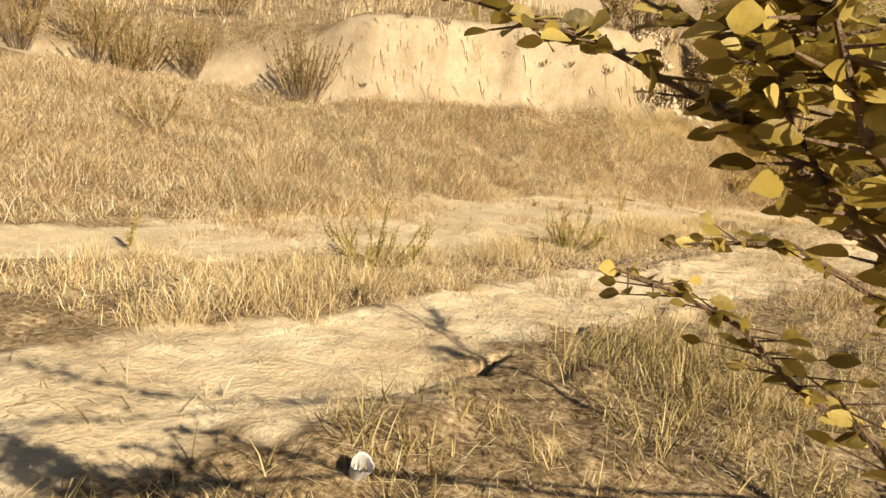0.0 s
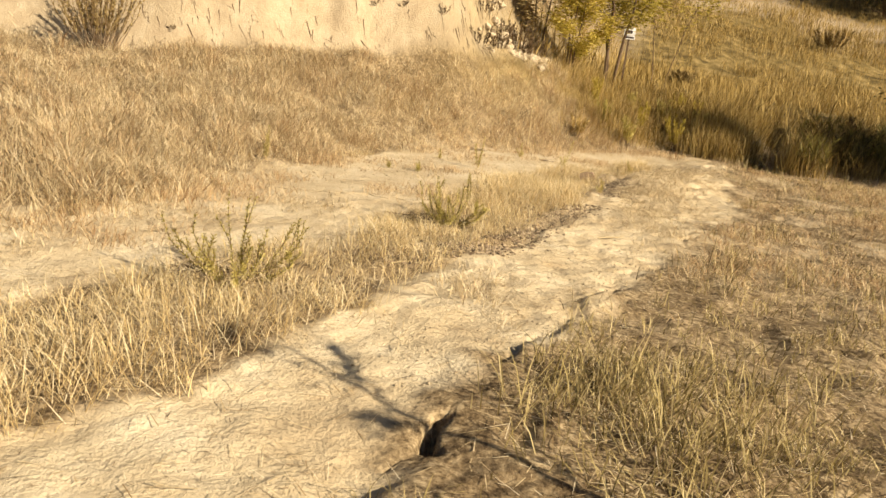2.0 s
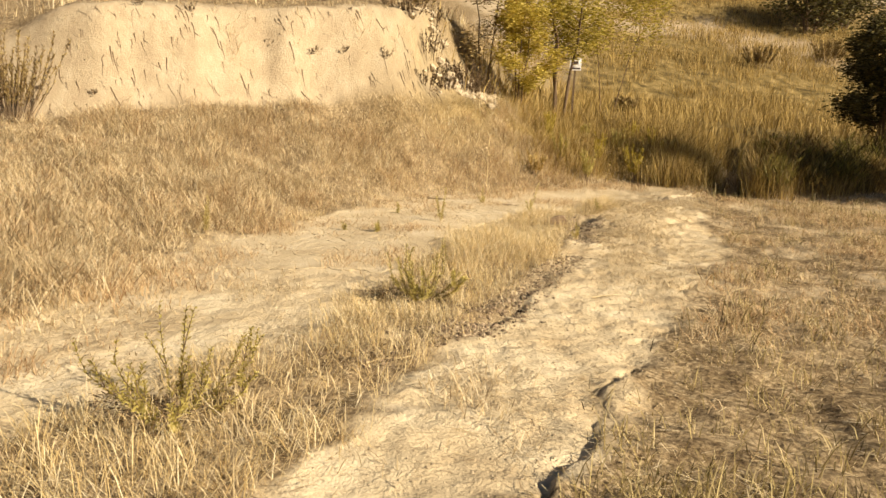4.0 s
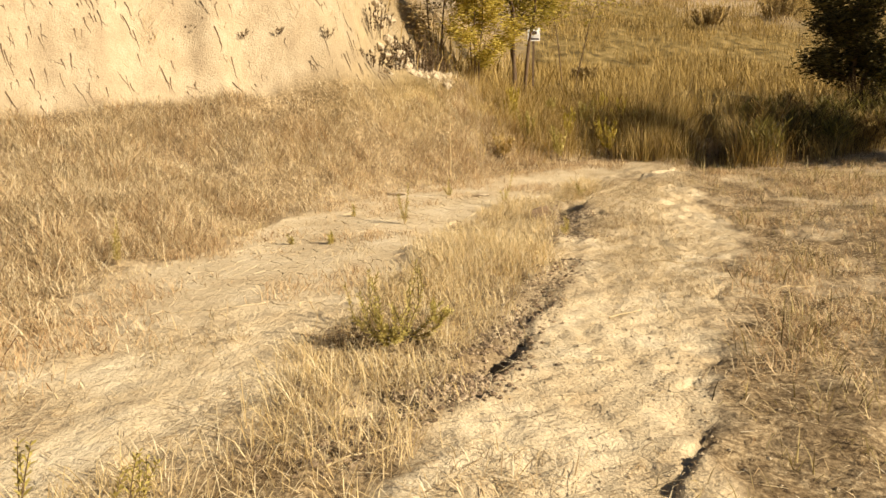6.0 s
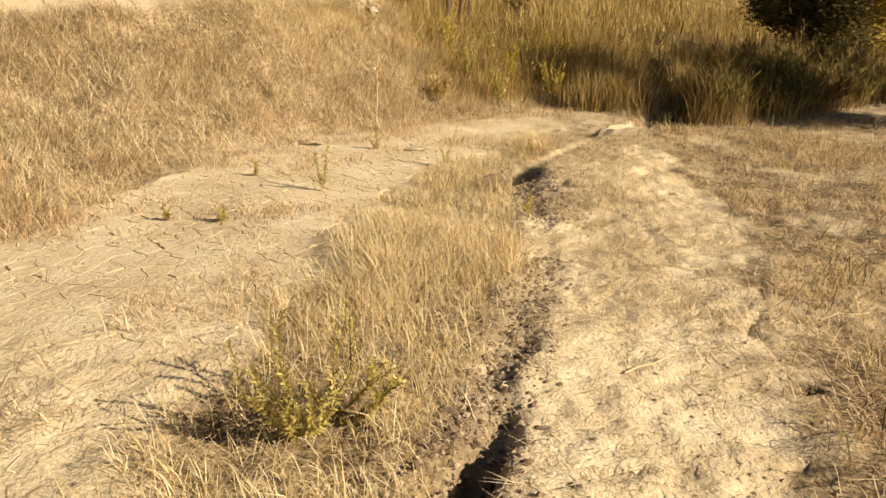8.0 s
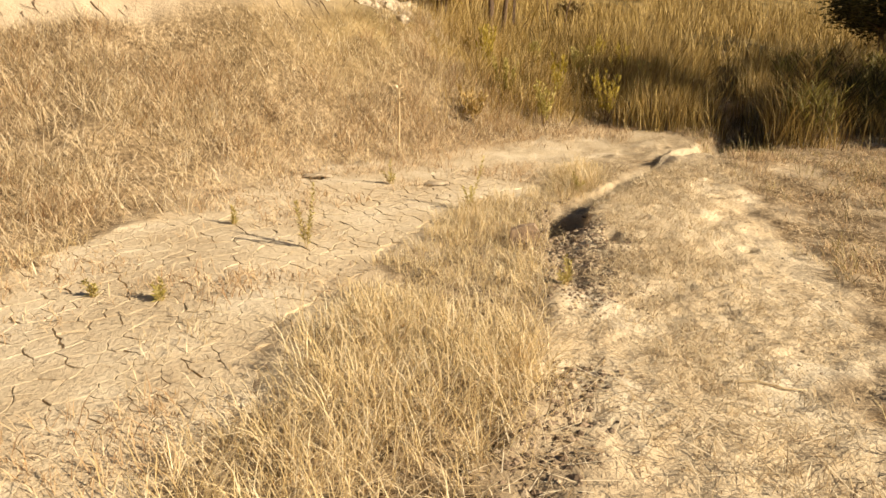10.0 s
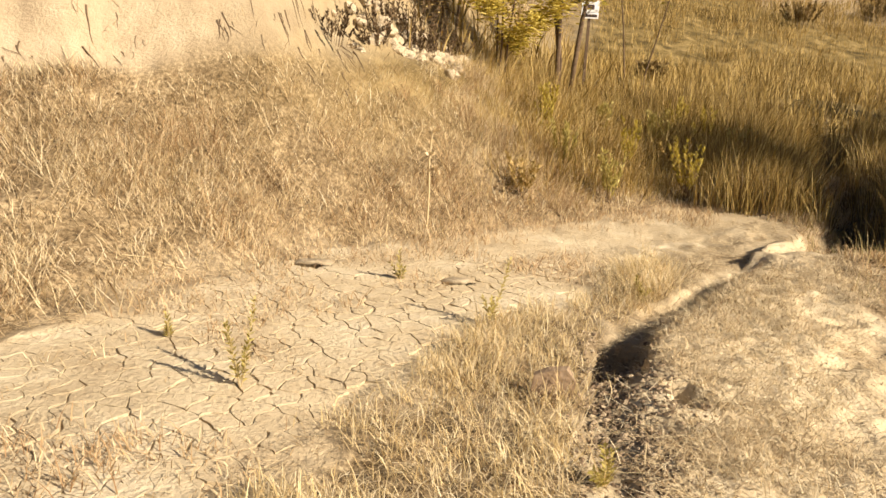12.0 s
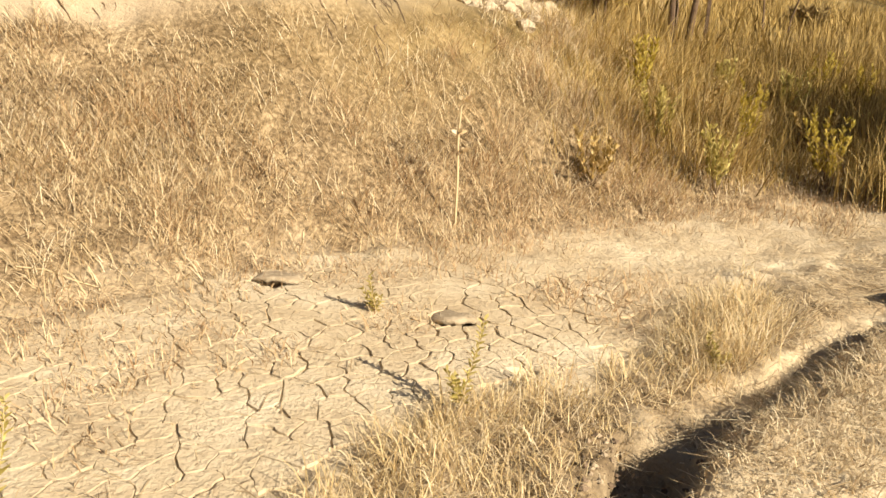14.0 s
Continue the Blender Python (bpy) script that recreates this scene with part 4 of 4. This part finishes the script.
for n in (0, 3, 4, 5, 6, 7, 8, 9, 10):
    BOUGHS[n] = [FORK] + [tuple(HEAD + (Vector(p) - HEAD) * 0.5) for p in BOUGHS[n][1:]]
boughs, leafage = Soup(), Soup()
boughs.tube([(4.05, 0.8, 0.75), (3.6, 0.3, 0.95), (3.3, -0.05, 1.08), FORK], 0.008, 0.006, 6)
for n, pts in enumerate(BOUGHS):
    pts = [Vector(p) for p in pts]
    boughs.tube(pts, 0.006 if n == 0 or 3 <= n < 11 else 0.005 if n > 11 else 0.008, 0.0012 if n == 0 or 3 <= n < 11 else 0.002, 5)
    near = n == 0 or 3 <= n < 11
    length = sum((b - a).length for a, b in zip(pts[1:], pts[2:])) * (2.0 if near else 1.0)
    for _ in range(10):
        p = pts[0].lerp(pts[1], rd.uniform(0.25, 1.0)) + spread_vec(rd) * 0.05
        leafage.leaf(p, spread_vec(rd, 0.5), spread_vec(rd, 1.0), 0.045, 0.025)
    for _ in range(int((150 if 3 <= n < 11 else 240 if n > 13 else 80 if n > 11 else 85) * length / 0.7)):
        k = rd.randrange(1, len(pts) - 1)
        p = pts[k].lerp(pts[k + 1], rd.random())
        d = spread_vec(rd, 0.5) - Vector((0, 0, 0.25))
        if rd.random() < 0.4:
            e = p + d * rd.uniform(0.03, 0.09) * (0.55 if near else 1.0)
            boughs.tube([p, p.lerp(e, 0.5), e], 0.0018, 0.0009, 3)
            p = e
        s = rd.uniform(0.028, 0.05) * (0.62 if near else 0.8 if n < 3 else 1.0)
        leafage.leaf(p, d, spread_vec(rd, 1.0), s, s * 0.55)
boughs.make("branchwork", BARK, start_tree)
leafage.make("foliage", BROADLEAF, start_tree, soft=True)

# ---- small things ----
sign_z = ground_z(4.55, 18.0)
sign = holder("sign", 4.55, 18.0, sign_z, "small white metal sign on a thin stake beside a willow", "sign")
bm = bmesh.new()
box(bm, -0.02, -0.02, -0.1, 0.02, 0.02, 2.4 - sign_z)
part("stake", bm, BARK, sign)
bm = bmesh.new()
box(bm, -0.13, -0.035, 2.25 - sign_z, 0.13, -0.02, 2.51 - sign_z)
board = part("board", bm, SIGN_WHITE, sign, "white board")
bm = bmesh.new()
for a, b, c, d in ((-0.09, 0.06, 2.38, 2.45), (-0.11, 0.11, 2.27, 2.31)):
    box(bm, a, -0.039, c - sign_z, b, -0.0355, d - sign_z)
part("lettering", bm, SIGN_DARK, board)

cup_z = ground_z(1.76, 0.86)
cup = Soup()
rings = ((0.0, 0.026), (0.03, 0.03), (0.07, 0.037), (0.085, 0.038))
for h, r in rings:
    for s in range(18):
        a = 2 * math.pi * s / 18
        q = r * (1 + 0.10 * math.sin(3 * a + h * 30) + 0.04 * math.sin(7 * a))
        cup.v.append(Vector((q * math.cos(a), q * math.sin(a), h)))
for k in range(3):
    for s in range(18):
        i, j = k * 18 + s, k * 18 + (s + 1) % 18
        cup.f.append((i, j, j + 18, i + 18))
cup.f.append(tuple(range(17, -1, -1)))
cup_ob = cup.make("cup", WHITE, None, soft=True)
cup_ob.location, cup_ob.rotation_euler = (1.755, 0.80, cup_z - 0.012), (0.5, 0.25, 0.4)
mod = cup_ob.modifiers.new("wall", "SOLIDIFY")
mod.thickness = 0.002
tagged(cup_ob, "crushed white plastic cup lying in short grass", "cup")

stalk = holder("dry_stalk", 2.38, 12.75, ground_z(2.38, 12.75), "tall pale dry stalk with curled seed heads", "plant")
s1 = Soup()
s1.tube([(2.38, 12.75, ground_z(2.38, 12.75) - 0.03), (2.385, 12.75, 0.4), (2.375, 12.76, 0.65), (2.39, 12.75, 0.88), (2.42, 12.75, 0.92)], 0.011, 0.007, 5)
s1.make("stem", STRAW, stalk)
for hz, dx in ((0.92, 0.04), (0.7, -0.03), (0.58, 0.03)):
    s2 = Soup()
    for _ in range(8):
        s2.leaf(Vector((2.385 + dx * 0.5, 12.75, hz)), spread_vec(rd, 0.6), spread_vec(rd), 0.07, 0.03)
    s2.make("seed_head", STRAW, stalk)

# slab of brown clay on edge in the straw
slab = Soup()
outline = [(-0.07, 0.0), (0.075, -0.005), (0.08, 0.09), (0.05, 0.13), (-0.01, 0.12), (-0.06, 0.10)]
for dy in (-0.02, 0.02):
    for ox, oz in outline:
        slab.v.append(Vector((ox + rd.uniform(-0.006, 0.006), dy + 0.25 * oz, oz)))
slab.f += [tuple(range(5, -1, -1)), tuple(range(6, 12))] + [(k, (k + 1) % 6, 6 + (k + 1) % 6, 6 + k) for k in range(6)]
slab_ob = slab.make("clay_slab", SLAB)
slab_ob.scale = (1.35, 1.0, 1.4)
slab_ob.location, slab_ob.rotation_euler = (3.09, 9.4, ground_z(3.09, 9.4) - 0.02), (0.1, 0, -0.1)
tagged(slab_ob, "broken slab of brown clay standing in straw", "clay slab")

for sx, sy, sa, sl in ((0.93, 9.92, 0.75, 0.35), (0.42, 10.9, 0.3, 0.4), (2.9, 6.1, 0.4, 0.25), (3.6, 7.4, -0.3, 0.3), (1.3, 4.4, 0.5, 0.3), (4.2, 6.6, 0.2, 0.35)):
    st = Soup()
    ends = [(sx + math.cos(sa) * sl * t, sy + math.sin(sa) * sl * t) for t in (0, 0.35, 0.7, 1.0)]
    st.tube([(ex, ey + 0.01 * math.sin(k * 2.0), ground_z(ex, ey) + 0.008 + 0.006 * (k % 2)) for k, (ex, ey) in enumerate(ends)], 0.006, 0.003, 6)
    tagged(st.make("dry_stick", STRAW, soft=True), "pale dry stick lying on the ground", "stick", "sticks on the ground")

# ledges of sod left hanging where the run-off has washed the soil out from under them
def soil_ledge(px, py, wide, back, rise, turn):
    n, rows = 13, 6
    ca, sa = math.cos(turn), math.sin(turn)
    at = lambda u, v: (px + u * ca - v * sa, py + u * sa + v * ca)
    base = max(ground_z(*at(-wide, 0.05)), ground_z(*at(wide, 0.05)), ground_z(*at(0, back)))
    soup = Soup()
    for low in (0, 1):
        for j in range(rows):
            v = j / (rows - 1)
            for i in range(n):
                u = 2 * i / (n - 1) - 1
                wx, wy = at(u * wide, -0.02 + (back + 0.02) * v - (1 - v) * 0.07 * (1 - u * u) + 0.02 * noise.noise((px * 3 + u * 4, py, v)) * (1 - v))
                edge = (1 - v ** 1.5) * (1 - u ** 4)
                soup.v.append(Vector((wx, wy, base - 0.03 + (rise + 0.03) * edge + 0.012 * noise.noise((wx * 14, wy * 14, 2)) - low * (0.012 + 0.012 * edge))))
    top = rows * n
    for j in range(rows - 1):
        for i in range(n - 1):
            a = j * n + i
            soup.f += [(a, a + 1, a + 1 + n, a + n), (top + a, top + a + n, top + a + n + 1, top + a + 1)]
    for i in range(n - 1):
        soup.f.append((i, top + i, top + i + 1, i + 1))
    tagged(soup.make("soil_ledge", CLOD, soft=True), "crumbling lip of dry soil over a washed-out hollow", "soil ledge", "washed-out soil ledges")


for px, py, wide, back, rise, turn in ((1.58, 11.52, 0.17, 0.26, 0.045, 0.1), (2.66, 11.25, 0.14, 0.22, 0.038, 0.2)):
    soil_ledge(px, py, wide, back, rise, turn)

# crumbled clods of soil along the gully and the ragged edges
def crumbs(name, mat, count, line, wide, shift, stretch, small, large, label):
    """Angular crumbs of soil strewn along a line, between two heights of the plan."""
    soup, spots = Soup(), []
    while len(spots) < count:
        k, t = rd.randrange(len(line) - 1), rd.random()
        cx, cy = line[k][0] * (1 - t) + line[k + 1][0] * t + rd.gauss(shift, wide), line[k][1] * (1 - t) + line[k + 1][1] * t + rd.gauss(0, wide)
        if any(lo < cy < hi for lo, hi in stretch):
            spots.append((cx, cy))
    spot_z = height(np.array([p[0] for p in spots]), np.array([p[1] for p in spots]))
    for (cx, cy), gz in zip(spots, spot_z):
        r = small + (large - small) * rd.random() ** 4
        cz, base = float(gz) + r * 0.25, len(soup.v)
        for dx, dy, dz in ((0, 0, 1), (1, 0, 0.1), (0.3, 0.95, 0), (-0.8, 0.6, 0.1), (-0.8, -0.6, 0), (0.3, -0.95, 0.1), (0, 0, -1)):
            soup.v.append(Vector((cx + dx * r * rd.uniform(0.6, 1.5), cy + dy * r * rd.uniform(0.6, 1.5), cz + dz * r * rd.uniform(0.5, 0.9))))
        for k in range(5):
            soup.f += [(base, base + 1 + k, base + 1 + (k + 1) % 5), (base + 6, base + 1 + (k + 1) % 5, base + 1 + k)]
    tagged(soup.make(name, mat), label, "soil", kind="stuff")


crumbs("soil_clods", CLOD, 2600, LANE_R, 0.32, -0.2, ((2.5, 12.5),), 0.002, 0.011, "crumbled clods of dry soil on the bare lane")
crumbs("gully_soil", SOIL, 4500, GULLY, 0.10, 0.0, ((4.9, 7.6), (8.8, 10.3)), 0.003, 0.022, "dark crumbled soil along the gully")

crumbs("gully_soil", SOIL, 1500, [(1.2, 4.45), (1.5, 4.8), (1.85, 5.1)], 0.10, 0.0, ((4.2, 5.3),), 0.003, 0.022, "dark crumbled soil under dry grass")
crumbs("gully_soil", SOIL, 2500, [(3.22, 8.35), (3.4, 8.9), (3.58, 9.6)], 0.13, 0.03, ((8.0, 10.0),), 0.002, 0.016, "dark crumbled soil at the head of the gully")

# clay lumps that came down where the bank breaks off
LUMPS = []
for k in range(4):
    bm = bmesh.new()
    bmesh.ops.create_icosphere(bm, subdivisions=2, radius=1.0)
    for v in bm.verts:
        v.co *= 1 + 0.45 * noise.noise(v.co * 1.6 + Vector((k * 5.0, 0, 0)))
        v.co.z *= 0.65
    me = bpy.data.meshes.new("clay_lump")
    bm.to_mesh(me)
    bm.free()
    me.materials.append(LUMP)
    LUMPS.append(me)
for k in range(110):
    t = rd.uniform(0.25, 1.0)
    bx, by = 0.5 + 2.2 * t + rd.gauss(0, 0.22), 14.35 + 2.1 * t + rd.gauss(0, 0.35)
    lump = new("clay_lump", LUMPS[k % 4])
    q = rd.uniform(0.04, 0.12)
    lump.location, lump.rotation_euler, lump.scale = (bx, by, ground_z(bx, by) + 0.2 * q), (rd.uniform(-0.4, 0.4), rd.uniform(-0.4, 0.4), rd.uniform(0, 6.28)), (q * rd.uniform(0.7, 1.4), q, q)
    tagged(lump, "pale lump of clay fallen from the eroded bank", "clay lump", "clay lumps under the bank")

# dry roots hanging out of the cut bank
roots = Soup()
for _ in range(170):
    s = rd.uniform(0, 1)
    bx, by = -4.4 + s * 5.9, 11.5 + s * 2.25 + rd.uniform(0.0, 0.75)
    ln = rd.uniform(0.06, 0.27) * rd.random() ** 0.4
    side, bow = rd.uniform(0.0, 1.0) * ln, rd.gauss(0, 0.12) * ln
    pts = []
    for t in (0.0, 0.25, 0.5, 0.75, 1.0):
        qx, qy = bx + side * t + bow * math.sin(3.14 * t) + rd.gauss(0, 0.006), by - 0.5 * t * ln
        pts.append(Vector((qx, qy, ground_z(qx, qy) + 0.012 - 0.01 * t)))
    roots.tube(pts, rd.uniform(0.003, 0.011), 0.002, 4)
    if rd.random() < 0.4:
        e = pts[1] + Vector((rd.gauss(0, 0.07), -0.02, 0.0))
        e.z = ground_z(e.x, e.y) + 0.01
        roots.tube([pts[2], pts[2].lerp(e, 0.5) + Vector((0, -0.01, 0)), e], 0.004, 0.0015, 3)
tagged(roots.make("bank_roots", TWIG), "dry roots and twigs hanging out of the clay bank", "roots", kind="stuff")


# ---- far building on the rise ----
def far_building(x, y, long, deep, storeys, label):
    z = ground_z(x, y) - 0.3
    house = holder("building", x, y, z, label, "building")
    top = storeys * 3.0 + 0.4
    bm = bmesh.new()
    box(bm, -long / 2, 0, 0, long / 2, deep, top)
    part("wall", bm, PLASTER, house)
    bm = bmesh.new()
    box(bm, -long / 2 - 0.4, -0.4, top, long / 2 + 0.4, deep + 0.4, top + 0.35)
    part("roof", bm, ROOFING, house)
    for s in range(storeys):
        k = 0
        while -long / 2 + 1.4 + k * 3.2 < long / 2 - 1.2:
            wx = -long / 2 + 1.4 + k * 3.2
            bm = bmesh.new()
            box(bm, wx, -0.12, 1.1 + 3 * s, wx + 1.7, 0.02, 2.5 + 3 * s)
            win = part("window", bm, PLASTER, house)
            bm = bmesh.new()
            box(bm, wx + 0.12, -0.15, 1.22 + 3 * s, wx + 1.58, -0.125, 2.38 + 3 * s)
            part("pane", bm, GLASSY, win)
            k += 1
    return house


far_building(24, 82, 22, 9, 2, "long pale two-storey building on the rise")
far_building(50, 88, 24, 9, 2, "long pale two-storey building on the rise")


# ---- dried mud split into plates ----
def silted(ob):
    a = ob.data.attributes.new("bare", "FLOAT", "POINT")
    a.data.foreach_set("value", np.full(len(ob.data.vertices), 1.0, np.float32))
    a = ob.data.attributes.new("cut", "FLOAT", "POINT")
    a.data.foreach_set("value", np.full(len(ob.data.vertices), 0.15, np.float32))
    return ob


def mud_plates():
    size = 0.155
    pts = {}
    for i in range(-8, 36):
        for j in range(36, 88):
            x = i * size + (size / 2 if j % 2 else 0) + rd.uniform(-0.058, 0.058)
            y = j * size * 0.9 + 0.6 + rd.uniform(-0.058, 0.058)
            pts[i, j] = (x, y)
    keys = list(pts)
    f = plate_field(np.array([pts[k][0] for k in keys]), np.array([pts[k][1] for k in keys]))
    chosen = [k for k, v in zip(keys, f) if v > 0.4]
    single = sorted(chosen, key=lambda k: math.hypot(pts[k][0] - 2.0, (pts[k][1] - 9.3) * 0.7))[:300]
    single = set(single)
    spread = smooth(to_line(np.array([pts[k][0] for k in chosen]), np.array([pts[k][1] for k in chosen]), TRACK_R)[0], 0.05, 0.3)
    open_cracks = {k: float(a) * min(1.0, max(0.0, (pts[k][1] - 6.6) / 1.6)) * (0.5 + 0.5 * min(1.0, max(0.0, 0.7 + 1.5 * noise.noise((pts[k][0] * 0.9, pts[k][1] * 0.9, 1.0))))) for k, a in zip(chosen, spread)}
    rest = Soup()
    for i, j in chosen:
        x, y = pts[i, j]
        poly = [(-0.25, -0.25), (0.25, -0.25), (0.25, 0.25), (-0.25, 0.25)]
        for di in range(-2, 3):
            for dj in range(-2, 3):
                if (di or dj) and (i + di, j + dj) in pts:
                    q = pts[i + di, j + dj]
                    nx, ny = q[0] - x, q[1] - y
                    d = math.hypot(nx, ny)
                    nx, ny = nx / d, ny / d
                    lim = d / 2 - 0.0003 - 0.0076 * open_cracks[i, j] * max(0.0, noise.noise(((x + q[0]) * 3.5, (y + q[1]) * 3.5, 3.0)) * 1.5 + 0.62)
                    out = []
                    for a, b in zip(poly, poly[1:] + poly[:1]):
                        sa, sb = a[0] * nx + a[1] * ny - lim, b[0] * nx + b[1] * ny - lim
                        if sa <= 0:
                            out.append(a)
                        if sa * sb < 0:
                            t = sa / (sa - sb)
                            out.append((a[0] + (b[0] - a[0]) * t, a[1] + (b[1] - a[1]) * t))
                    poly = out
        fine = []
        for a, b in zip(poly, poly[1:] + poly[:1]):
            n = max(1, round(math.hypot(b[0] - a[0], b[1] - a[1]) / 0.03))
            for s in range(n):
                t = s / n
                px, py = a[0] + (b[0] - a[0]) * t, a[1] + (b[1] - a[1]) * t
                # both neighbours bend alike, so that the crack keeps its width
                wx, wy = x + px, y + py
                fine.append((wx + 0.03 * noise.noise((wx * 14, wy * 14, 0)), wy + 0.03 * noise.noise((wx * 14, wy * 14, 7))))
        if len(fine) < 4:
            continue
        n = len(fine)
        cx, cy = sum(p[0] for p in fine) / n, sum(p[1] for p in fine) / n
        hz = height(np.array([cx] + [p[0] for p in fine]), np.array([cy] + [p[1] for p in fine]))
        lift = 0.0118 * plate_field(np.array([cx] + [p[0] for p in fine]), np.array([cy] + [p[1] for p in fine])) - 0.0118
        hz = hz + lift
        curl = rd.uniform(0.0, 0.0008)
        vs = [Vector((cx, cy, hz[0] + 0.0125 + 0.5 * curl))]
        vs += [Vector((cx + (p[0] - cx) * 0.975, cy + (p[1] - cy) * 0.975, z + 0.0125 + curl)) for p, z in zip(fine, hz[1:])]
        vs += [Vector((p[0], p[1], z + 0.0115 + curl)) for p, z in zip(fine, hz[1:])]
        vs += [Vector((p[0], p[1], z + 0.0115 + curl)) for p, z in zip(fine, hz[1:])]
        vs += [Vector((p[0], p[1], z - 0.02)) for p, z in zip(fine, hz[1:])]
        fs = []
        for s in range(n):
            e = (s + 1) % n
            fs += [(0, 1 + s, 1 + e), (1 + s, 1 + n + s, 1 + n + e, 1 + e), (1 + 2 * n + s, 1 + 3 * n + s, 1 + 3 * n + e, 1 + 2 * n + e)]
        if (i, j) in single:
            c = Vector((cx, cy, hz[0]))
            ob = raw("mud_plate", [v - c for v in vs], fs, EARTH, ground)
            ob.location = c
            silted(ob)
        else:
            base = len(rest.v)
            rest.v += vs
            rest.f += [tuple(base + q for q in fc) for fc in fs]
    tagged(silted(rest.make("mud_plates", EARTH, ground)), kind="stuff")


mud_plates()
